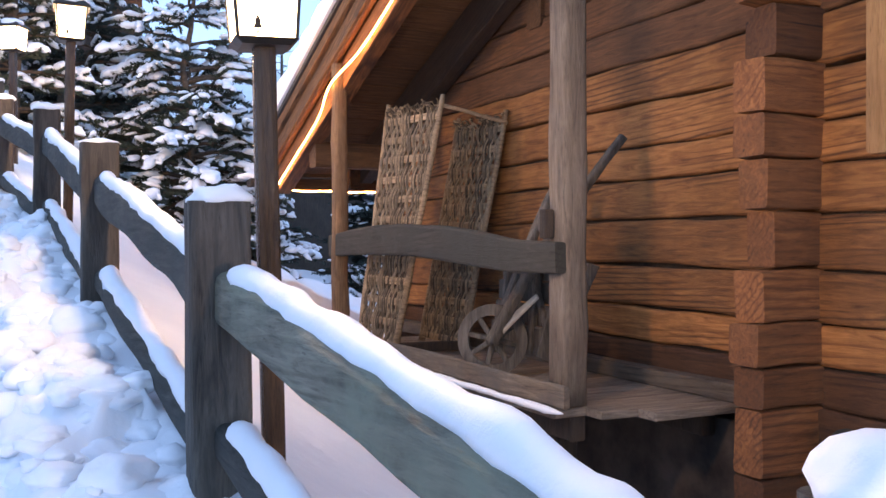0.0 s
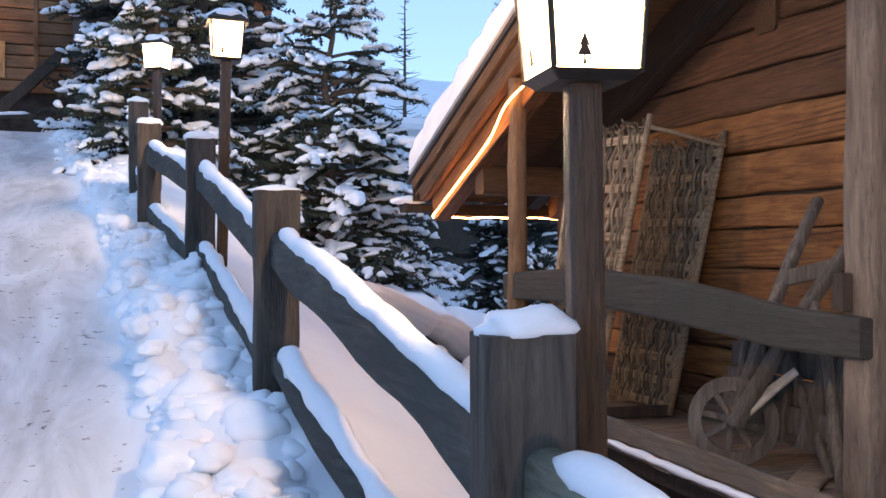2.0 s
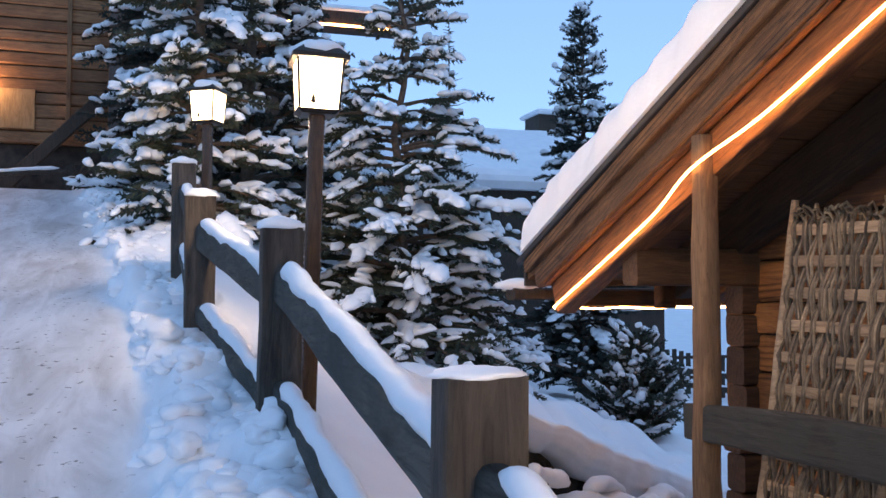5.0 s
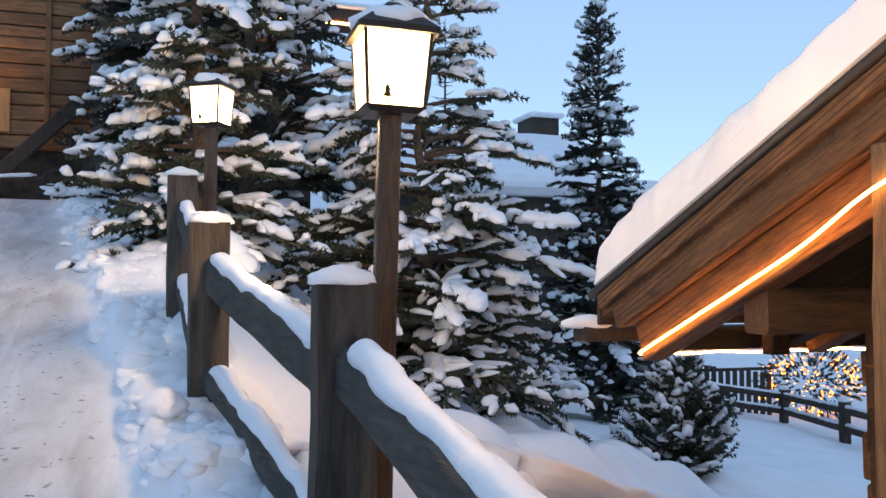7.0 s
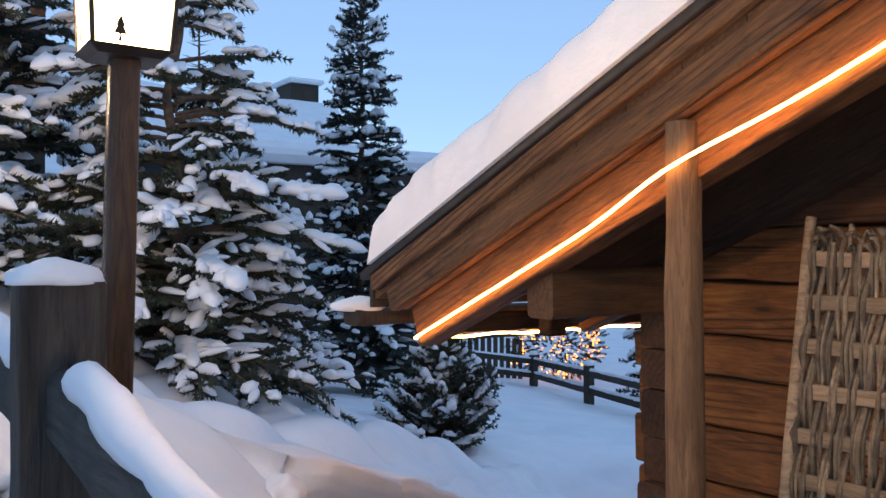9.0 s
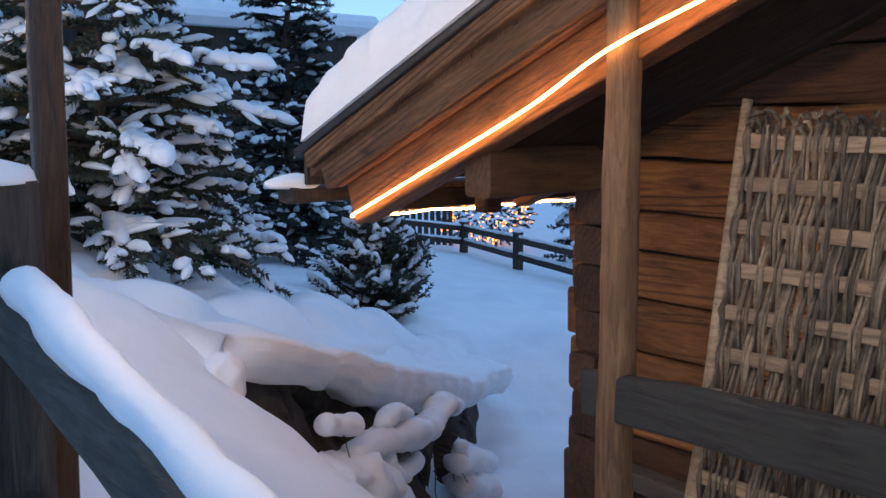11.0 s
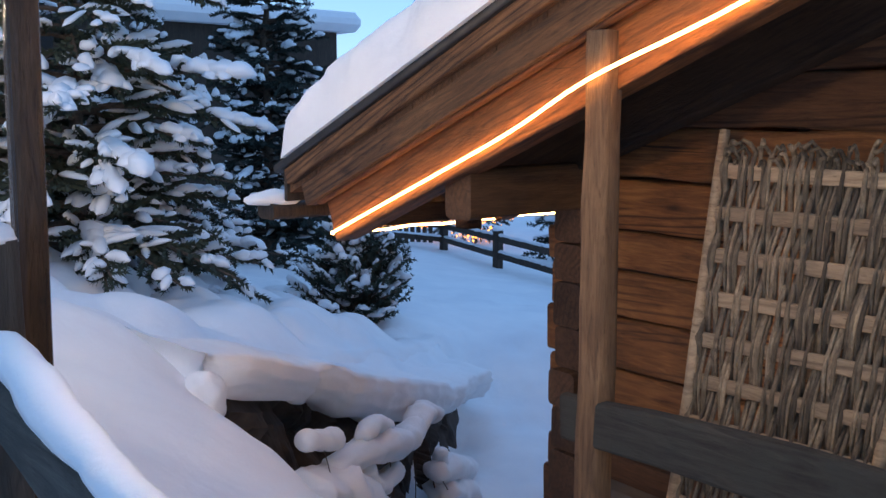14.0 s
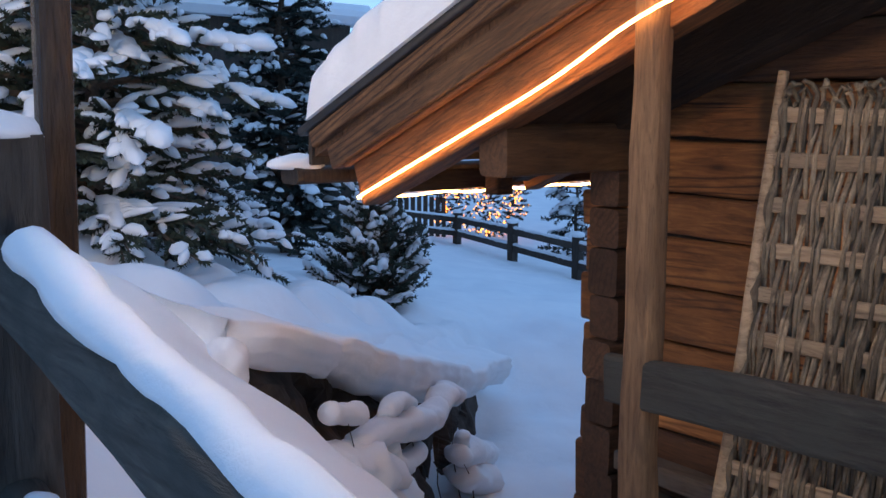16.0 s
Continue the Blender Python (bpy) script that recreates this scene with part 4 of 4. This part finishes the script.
def cornice(nor):
    """Snow that has slid forward over the rock edge and hangs there in a thick lip."""
    rings = 150
    verts, faces = [], []
    per = 0
    for i in range(rings + 1):
        s = i / rings
        u = 0.30 + 6.40 * s
        top = rim(u)
        end = min(1.0, 0.12 + math.sqrt(max(0.0, 1 - (1 - min(1.0, s / 0.05)) ** 2))) * min(1.0, 0.1 + math.sqrt(max(0.0, 1 - (1 - min(1.0, (1 - s) / 0.02)) ** 2)))
        # two slabs meet at a notch
        notch = math.exp(-((u - 1.55) / 0.07) ** 2)
        hang = (0.20 + 0.05 * noise.noise(Vector((u * 0.9, 3, 0))) + 0.03 * noise.noise(Vector((u * 4, 3, 0))) - 0.05 * notch + 0.05 * smoothstep(1.6, 2.4, u)) * end
        lip = 0.185 + 0.03 * noise.noise(Vector((u * 1.3, 9, 0))) - 0.02 * notch + 0.05 * smoothstep(2.0, 3.5, u) + 0.05 * smoothstep(4.0, 6.0, u)
        low = -0.085 - 0.05 * noise.noise(Vector((u * 2.1, 5, 0))) - 0.11 * smoothstep(1.7, 3.0, u) * smoothstep(5.5, 3.6, u) + 0.04 * notch
        close = math.sqrt(max(0.0, 1 - (1 - min(1.0, (1 - s) / 0.018)) ** 2))
        lip, low = 0.06 + (lip - 0.06) * close, 0.06 + (low - 0.06) * close
        behind = []
        for d in (0.9, 0.66, 0.46, 0.3):
            q = Vector((top.x, top.y, 0)) - nor * d
            behind.append(ground_z(q.x, q.y) - top.z)
        ring = [(0.9, behind[0] - 0.12), (0.66, behind[1] - 0.02), (0.46, max(behind[2] + 0.01, lip + 0.06)), (0.30, max(behind[3] + 0.02, lip + 0.065)), (0.18, lip + 0.06), (0.06, lip + 0.035), (-0.04, lip + 0.005)]
        # the rounded hanging face, built up in layers
        for q in range(9):
            a = q / 8
            z = lip - 0.02 - (lip - 0.02 - low) * a
            bulge = hang * (0.72 + 0.28 * math.sin(math.pi * min(1.0, a * 0.8 + 0.2)))
            layer = 0.014 * math.sin(a * 21 + 2.2 * noise.noise(Vector((u * 1.5, 1, 0))))
            ring.append((-bulge + 0.07 * a * a - layer, z))
        ring += [(0.0, low - 0.015), (0.14, low + 0.03), (0.30, low + 0.02), (0.6, low - 0.05)]
        per = len(ring)
        for d, z in ring:
            p = Vector((top.x, top.y, top.z + z)) - nor * d
            verts.append(p + noise.noise_vector(p * 1.9) * 0.045 + noise.noise_vector(p * 4.5) * 0.016 + noise.noise_vector(p * 13) * 0.004)
    for i in range(rings):
        for k in range(per):
            faces.append((i * per + k, i * per + (k + 1) % per, (i + 1) * per + (k + 1) % per, (i + 1) * per + k))
    faces.append(tuple(range(per)))
    faces.append(tuple(rings * per + k for k in range(per)))
    tagged(arrays("snow_cornice", verts, faces, SNOW, None, "", True), "overhanging snow cornice on the rock edge", "snow")
    bm = bmesh.new()
    snow_lump(bm, (2.98, 9.69, 1.06), (0.13, 0.12, 0.15), 8, 0.2, 4, False)
    tagged(part("snow_tongue", bm, SNOW, None, "", True), "bulging tongue of snow at the cornice end", "snow")


# boughs of the buried shrub: points and the thickness of the snow on them
BOUGHS = [
    (((3.64, 9.80, 0.62), (3.86, 9.92, 0.55), (4.10, 10.06, 0.46)), 0.085),
    (((3.95, 10.00, 0.30), (4.40, 10.28, 0.24), (4.85, 10.60, 0.10), (5.25, 10.88, -0.02), (5.48, 11.05, 0.00)), 0.135),
    (((5.30, 10.94, -0.10), (5.56, 11.10, 0.03), (5.72, 11.22, 0.02), (5.80, 11.28, -0.10)), 0.115),
    (((4.35, 10.22, 0.36), (4.62, 10.42, 0.36), (4.90, 10.62, 0.22)), 0.075),
    (((3.62, 9.72, 0.34), (3.80, 9.84, 0.26), (4.05, 10.02, 0.10), (4.35, 10.22, -0.08)), 0.21),
    (((4.42, 10.28, 0.12), (4.50, 10.32, -0.05), (4.72, 10.50, -0.16), (5.02, 10.70, -0.16)), 0.10),
    (((3.70, 9.74, 0.06), (4.15, 10.06, -0.16), (4.60, 10.40, -0.34)), 0.25),
    (((5.85, 11.30, -0.60), (6.25, 11.56, -0.74), (6.60, 11.84, -0.92), (6.95, 12.08, -1.08)), 0.15),
    (((6.05, 11.40, -0.86), (6.40, 11.64, -1.06), (6.70, 11.86, -1.24)), 0.17),
    (((5.95, 11.30, -0.42), (6.02, 11.40, -0.62)), 0.07),
]


def buried_shrub():
    shrub = thing("shrub", "low shrub bowed down under thick snow before the rock", "shrub")
    twigs = bmesh.new()
    rnd = random.Random(3)
    for k, (way, thick) in enumerate(BOUGHS):
        way = [Vector(p) for p in way]
        fine = []
        for i in range(len(way) - 1):
            p0, p1, p2, p3 = way[max(i - 1, 0)], way[i], way[i + 1], way[min(i + 2, len(way) - 1)]
            for q in range(10):
                t = q / 10
                fine.append(0.5 * (2 * p1 + (p2 - p0) * t + (2 * p0 - 5 * p1 + 4 * p2 - p3) * t * t + (3 * p1 - p0 - 3 * p2 + p3) * t ** 3))
        fine.append(way[-1])
        bm = bmesh.new()

        def girth(s):
            e = math.sqrt(max(0.0, 1 - (2 * s - 1) ** 2)) ** 0.6 * 0.96 + 0.04
            w = 1 + 0.38 * noise.noise(Vector((s * 5 * len(way) / 3, k * 3.1, 0)))
            return (e * w * 1.15, e * w * 0.85)
        loft(bm, fine, circle(thick, 14), (0, 0, 1), girth, thick * 0.34, 6.0, k * 2.3)
        part("snow_lump", bm, SNOW, shrub, "", True)
        for j in range(1):
            tip = fine[rnd.randrange(len(fine))] + Vector((rnd.uniform(-0.1, 0.1), rnd.uniform(-0.1, 0.05), -thick * 0.5))
            foot = Vector((tip.x + 0.45, tip.y + 0.35, -1.4))
            loft(twigs, [foot, tip.lerp(foot, 0.5) + Vector((rnd.uniform(-0.1, 0.1), 0, 0.1)), tip], circle(0.006, 5), (0, 1, 0), lambda q: 1.3 - 0.8 * q)
    tagged(part("branchwork", twigs, DARKWOOD, shrub), kind="stuff")


def build_bank():
    nor = Vector((RIM_D.y, -RIM_D.x, 0))
    bank_face(nor)
    cornice(nor)
    buried_shrub()


build_bank()


# ---- trees ----
def brush(a, b, r, rnd, verts, faces, rings=5, per=7):
    """A twig thick with needles."""
    ax = (b - a)
    ln = ax.length
    ax = ax / ln
    u = ax.orthogonal().normalized()
    v = ax.cross(u)
    for i in range(rings):
        s = (i + 0.2) / rings
        rr = r * (0.75 + 0.4 * math.sin(math.pi * min(1, s + 0.15)))
        for k in range(per):
            an = 2 * math.pi * (k + rnd.random()) / per
            d = u * math.cos(an) + v * math.sin(an)
            p = a + ax * ln * (s + rnd.uniform(-0.06, 0.06))
            w = ax * ln * 0.085
            c = d.cross(ax) * r * 0.16
            n0 = len(verts)
            verts.extend((p - w + c, p + w - c, p + d * rr + ax * rr * rnd.uniform(0.5, 1.3)))
            faces.append((n0, n0 + 1, n0 + 2))


def build_tree(name, x, y, base, height, spread_r, label, seed, snowy=1.0, needles=None, whorls=None, droop=0.35, start=0.05, twig=1.0, arms=6, shape=0.85, detail=1.0, sparse=0.0):
    rnd = random.Random(seed)
    tree = thing(name, label, "tree")
    tree.location = (x, y, base)
    bm = bmesh.new()
    loft(bm, [(0.02 * k * rnd.uniform(-1, 1), 0.02 * k * rnd.uniform(-1, 1) * 0.5, height * k / 10) for k in range(11)], circle(0.011 * height + 0.015, 9), (0, 1, 0), lambda s: 1.05 - 0.98 * s, 0.01, 3)
    part("trunk", bm, BARK, tree, "", True)
    nv, nf, sv, sf = [], [], [], []
    limbs = bmesh.new()
    whorls = whorls or int(height * 4.2)
    for wz in range(whorls):
        h = start + (1 - start) * (wz + rnd.uniform(-0.25, 0.25)) / whorls
        if h > 0.985 or h < 0.0:
            continue
        reach = spread_r * ((1 - h) ** shape) * (0.5 + 0.5 * smoothstep(0.0, 0.12, h + 0.06)) + 0.1
        z = h * height
        for k in range(arms):
            if rnd.random() < 0.10 + sparse * smoothstep(0.3, 0.75, h):
                continue
            an = 2 * math.pi * (k + rnd.random()) / arms + wz * 0.7
            z = (h + rnd.uniform(-0.6, 0.6) * (1 - start) / whorls) * height
            ln = reach * rnd.uniform(0.62, 1.15)
            d = Vector((math.cos(an), math.sin(an), 0))
            rise = rnd.uniform(0.02, 0.42) + 0.5 * smoothstep(0.7, 1.0, h)
            dr = droop * rnd.uniform(0.5, 1.35) * smoothstep(1.05, 0.4, h)

            def at(s):
                return Vector((0, 0, z)) + d * ln * s + Vector((0, 0, 1)) * ln * (rise * s - dr * 1.5 * s * s + 0.35 * dr * s ** 4)
            laden = rnd.choice((0.45, 0.9, 1.25))
            pts = [at(q / 5) for q in range(6)]
            loft(limbs, pts, circle(0.012 + 0.012 * ln, 4), (0, 0, 1), lambda s: 1.1 - 0.85 * s)
            nt = max(3, int(ln * 11 * detail))
            for q in range(nt):
                s = 0.22 + 0.78 * (q + rnd.random() * 0.6) / nt
                p = at(s)
                tan = (at(min(1.0, s + 0.05)) - at(s - 0.05)).normalized()
                sd = tan.cross(Vector((0, 0, 1))).normalized() * (1 if q % 2 else -1)
                tl = (0.13 + 0.22 * ln * (1.05 - s)) * twig * rnd.uniform(0.7, 1.25)
                if q == nt - 1:
                    sd = tan * 0.2
                tip = p + (tan * 0.75 + sd * rnd.uniform(0.5, 0.95) + Vector((0, 0, rnd.uniform(-0.4, 0.45)))).normalized() * tl
                brush(p, tip, 0.045 * twig, rnd, nv, nf, max(3, int(tl * 20 * detail)), 7)
                if rnd.random() < 0.62 * snowy * laden:
                    al = (tip - p)
                    lump_verts(p.lerp(tip, 0.6) + Vector((0, 0, 0.03 * twig)), al.normalized(), al.length * rnd.uniform(0.6, 1.15), 0.05 * twig * rnd.uniform(0.6, 1.5), 0.045 * twig * rnd.uniform(0.7, 1.6), rnd.uniform(0, 99), sv, sf, 5, 7)
            for _ in range(rnd.choice((1, 1, 2)) if ln > 0.3 and rnd.random() < snowy * laden else 0):
                # pads that drape over the bough's end
                s = rnd.uniform(0.55, 0.95)
                pad = min(0.34, ln * rnd.uniform(0.14, 0.3))
                wide, tall = rnd.uniform(0.06, 0.12) * twig, rnd.uniform(0.05, 0.10) * twig
                pieces = rnd.choice((2, 3, 3))
                for c in range(pieces):
                    ss = min(1.03, s + (c - 1) * pad * 0.55 / ln)
                    tan = (at(min(1.03, ss + 0.1)) - at(ss - 0.1)).normalized()
                    lump_verts(at(ss) + Vector((0, 0, 0.05)), tan, pad, wide * rnd.uniform(0.75, 1.2), tall * rnd.uniform(0.8, 1.2), rnd.uniform(0, 99), sv, sf, 7, 8)
    tagged(part("branchwork", limbs, BARK, tree), kind="stuff")
    arrays("crown", nv, nf, needles or NEEDLE, tree, "dark green needles")
    if sv:
        tagged(arrays("snow", sv, sf, SNOW, tree, "clumps of snow on the boughs", True), kind="stuff")
    return tree


SPRUCE = "snow-laden green spruce standing in deep snow"
build_tree("spruce_tree", 3.7, 13.9, 0.9, 6.0, 2.1, SPRUCE, 21, 1.0, droop=0.33, shape=0.95, twig=1.05, start=0.08, whorls=34, sparse=0.45)
build_tree("spruce_tree", 1.3, 13.7, 1.7, 7.0, 1.4, SPRUCE, 33, 1.0, droop=0.3, start=0.09, twig=1.1)
build_tree("spruce_tree", 2.2, 17.5, 2.0, 10.0, 2.4, SPRUCE, 41, 0.7, NEEDLE_DARK, droop=0.3, detail=0.7, twig=1.3)
build_tree("spruce_tree", 1.2, 19.5, 3.0, 11.0, 1.9, SPRUCE, 43, 0.6, NEEDLE_DARK, droop=0.3, detail=0.7, twig=1.3)
build_tree("spruce_tree", 5.0, 15.6, 0.4, 3.4, 1.6, SPRUCE, 52, 1.0, NEEDLE_DARK, droop=0.35)
build_tree("fir_tree", 10.2, 22.2, -0.6, 9.3, 1.55, "tall slender dark fir with little snow", 61, 0.34, NEEDLE_DARK, droop=0.25, detail=0.9, twig=1.3, shape=0.75, whorls=50, arms=7)
build_tree("young_spruce", 7.5, 14.95, -0.22, 1.55, 0.78, "young bushy spruce with snow on its shoots", 71, 0.42, droop=-0.28, start=0.05, arms=12, shape=0.55, whorls=17, twig=0.95)
build_tree("spruce_tree", 22.0, 22.0, -2.0, 4.5, 1.6, SPRUCE, 83, 0.8, NEEDLE_DARK, detail=0.7, twig=1.3)


# ---- barn at the head of the way ----
def build_barn():
    barn = thing("barn", "brown log barn with a pale shutter and stone plinth", "barn")
    zg = 3.6
    z, k = zg + 0.95, 0
    rnd = random.Random(17)
    while z < zg + 6.5:
        h = rnd.uniform(0.19, 0.25)
        bm = bmesh.new()
        loft(bm, steps((-9.0, 20.6, z + h / 2), (0.0, 20.6, z + h / 2), 12), rounded(0.2, h - 0.012, 0.03, 2), (0, 0, 1), None, 0.012, 1.5, k)
        part("log", bm, BARN_X, barn)
        z += h
        k += 1
    block("basework", (-9.0, 20.7, zg - 1.0), (-0.1, 21.0, zg + 0.95), ROCK, barn, "dark stone plinth")
    block("side_wall", (-0.2, 20.72, zg + 0.95), (0.0, 27.0, zg + 6.5), DARKWOOD, barn)
    block("rear_wall", (-9.0, 27.0, zg - 0.5), (0.0, 27.2, zg + 6.5), DARKWOOD, barn)
    block("roof", (-9.8, 19.6, zg + 6.5), (0.7, 27.8, zg + 6.8), DARKWOOD, barn)
    block("corner_board", (-0.70, 20.45, zg + 1.35), (-0.62, 20.49, zg + 4.6), POST_Z, barn)
    block("shutter", (-2.6, 20.45, zg + 1.2), (-1.2, 20.49, zg + 1.9), wood("shutter_pine", (0.3, 0.17, 0.07), (0.5, 0.3, 0.14), "z"), barn, "pale pine shutter")
    beam("stair_stringer", (-2.2, 20.2, zg - 0.45), (-0.1, 20.2, zg + 1.75), 0.16, 0.22, DARKWOOD, barn)
    sconce = thing("wall_lamp", "small warm wall lamp on the barn", "wall lamp")
    block("bracket", (-2.12, 20.36, zg + 1.98), (-2.06, 20.5, zg + 2.02), IRON, sconce)
    bm = bmesh.new()
    bmesh.ops.create_uvsphere(bm, u_segments=10, v_segments=8, radius=0.05, matrix=Matrix.Translation((-2.09, 20.33, zg + 1.95)))
    part("globe", bm, LANTERN, sconce, "", True).visible_shadow = False
    lamp_light("barn_light", (-2.09, 20.33, zg + 1.95), 18.0, (1.0, 0.6, 0.28), 0.05).parent = sconce
    cart = thing("hand_cart", "old cart with spoked wooden wheels and a snowy shaft", "cart")
    c = Vector((-0.40, 19.6, 3.88))
    wheel = part_ring("wheel", c, Vector((1, 0, 0)), Vector((0, 0, 1)), 0.25, 0.025, 0.025, DARKWOOD, cart)
    for k in range(10):
        a = 2 * math.pi * k / 10
        d = Vector((math.cos(a), 0, math.sin(a)))
        bm = bmesh.new()
        loft(bm, steps(c, c + d * 0.24, 1), circle(0.014, 5), (0, 1, 0))
        part("spoke", bm, DARKWOOD, wheel)
    beam("shaft", c + Vector((-0.2, 0, 0.1)), c + Vector((-3.0, 0, -0.15)), 0.07, 0.07, DARKWOOD, cart)
    snow_strip(steps(c + Vector((-0.3, 0, 0.14)), c + Vector((-3.0, 0, -0.1)), 8), 0.09, 0.05, 5, cart)


build_barn()


# ---- distance: houses, far fence, lit bush ----
def build_far():
    house = thing("far_house", "dark timber house with a thick snow roof among the trees", "house")
    block("wall", (9.5, 34.0, -1.5), (19.5, 42.0, 5.6), DARKWOOD, house)
    block("roof_snow", (8.8, 33.2, 5.6), (20.2, 42.8, 6.3), SNOW, house, "thick snow on the roof", 0.25)
    hut = thing("hill_hut", "small dark hut on the snowy hillside", "hut")
    gz = ground_z(33, 75)
    block("wall", (31.7, 74.0, gz - 1), (34.2, 77.0, gz + 1.3), DARKWOOD, hut)
    block("roof_snow", (31.3, 73.4, gz + 1.3), (34.6, 77.6, gz + 1.7), SNOW, hut, "snow on the hut roof", 0.2)
    fence = thing("fence", "dark snowy rail fence across the lower field", "fence")
    run = [(15.5, 28.4), (19.0, 27.2), (16.8, 22.3), (15.9, 19.2), (15.0, 16.2)]
    for k, (x, y) in enumerate(run):
        g = ground_z(x, y)
        beam("post", (x, y, g - 0.3), (x, y, g + 1.0), 0.2, 0.2, DARKWOOD, fence, up=(0, 1, 0))
        bm = bmesh.new()
        snow_lump(bm, (x, y, g + 1.02), (0.16, 0.16, 0.1), k, 0.2, 2)
        part("snow_cap", bm, SNOW, fence, "", True)
        if k:
            px, py = run[k - 1]
            pg = ground_z(px, py)
            for hgt in (0.78, 0.35):
                beam("rail", (px, py, pg + hgt), (x, y, g + hgt), 0.1, 0.17, DARKWOOD, fence)
                snow_strip(steps((px, py, pg + hgt + 0.08), (x, y, g + hgt + 0.08), 8), 0.12, 0.06, k + hgt, fence)
    pickets = thing("picket_fence", "dark picket fence behind the field", "fence")
    for k in range(26):
        x = 13.5 + 0.26 * k
        g = ground_z(x, 29.2)
        block("picket", (x, 29.2, g), (x + 0.15, 29.24, g + 1.35), DARKWOOD, pickets, "", 0)
    for hgt in (0.4, 1.05):
        block("rail", (13.3, 29.26, ground_z(16, 29.2) + hgt - 0.1), (20.3, 29.32, ground_z(16, 29.2) + hgt), DARKWOOD, pickets)
    bush = thing("lit_bush", "round bush hung with many warm fairy lights", "bush")
    rnd = random.Random(4)
    cx, cy = 22.0, 29.5
    g = ground_z(cx, cy)
    nv, nf = [], []
    for k in range(420):
        d = Vector((rnd.gauss(0, 1), rnd.gauss(0, 1), rnd.gauss(0, 1))).normalized() * rnd.uniform(0.5, 1.0)
        p = Vector((cx + d.x * 1.9, cy + d.y * 1.2, g + 1.2 + d.z * 1.15))
        brush(p, p + d * 0.3, 0.06, rnd, nv, nf, 4, 6)
    arrays("foliage", nv, nf, NEEDLE_DARK, bush)
    bm = bmesh.new()
    for k in range(320):
        d = Vector((rnd.gauss(0, 1), rnd.gauss(0, 1), rnd.gauss(0, 1))).normalized() * rnd.uniform(0.75, 1.08)
        bmesh.ops.create_icosphere(bm, subdivisions=1, radius=rnd.uniform(0.018, 0.042), matrix=Matrix.Translation((cx + d.x * 1.9, cy + d.y * 1.2, g + 1.2 + d.z * 1.15)))
    tagged(part("fairy_light", bm, glow("fairy_light", (1.0, 0.30, 0.05), 1.6), bush, "warm points of light"), kind="stuff")
    upper = thing("upper_house", "dark house with a lit balcony edge above the trees", "house")
    block("wall", (-2.0, 31.0, 0.5), (5.5, 38.0, 11.0), DARKWOOD, upper)
    block("balcony", (-3.0, 29.9, 9.95), (8.4, 31.0, 10.35), DARKWOOD, upper)
    block("balcony_snow", (-3.0, 29.85, 10.35), (8.4, 31.0, 10.55), SNOW, upper, "", 0.06)
    block("balcony_light", (3.0, 29.86, 9.88), (8.3, 29.9, 9.94), LED, upper, "warm light strip", 0)
    larch = thing("larch_tree", "bare wintry larch on the hillside", "tree")
    larch.location = (14.0, 44.0, ground_z(14, 44) - 0.2)
    bm = bmesh.new()
    lr = random.Random(12)
    loft(bm, steps((0, 0, 0), (0, 0, 11.5), 8), circle(0.15, 6), (0, 1, 0), lambda q: 1.05 - q)
    part("trunk", bm, BARK, larch)
    bm = bmesh.new()
    for k in range(120):
        z = lr.uniform(1.5, 11.3)
        a = lr.uniform(0, 6.3)
        ln = 1.9 * (1 - z / 12.5) * lr.uniform(0.6, 1.2)
        loft(bm, [(0, 0, z), (math.cos(a) * ln * 0.5, math.sin(a) * ln * 0.5, z + 0.02), (math.cos(a) * ln, math.sin(a) * ln, z + 0.15 * ln)], circle(0.025, 4), (0, 0, 1), lambda q: 1.1 - 0.8 * q)
    tagged(part("branchwork", bm, BARK, larch), kind="stuff")
    for k, (x, y, h) in enumerate(((21.5, 24.5, 4.5), (12.5, 27.0, 3.5), (23.0, 20.0, 4.0), (9.0, 29.5, 5.0), (6.0, 27.0, 7.0))):
        build_tree("spruce_tree", x, y, ground_z(x, y) - 0.1, h, h * 0.28, SPRUCE, 90 + k, 0.7, NEEDLE_DARK, detail=0.45, twig=1.8, arms=5)


build_far()
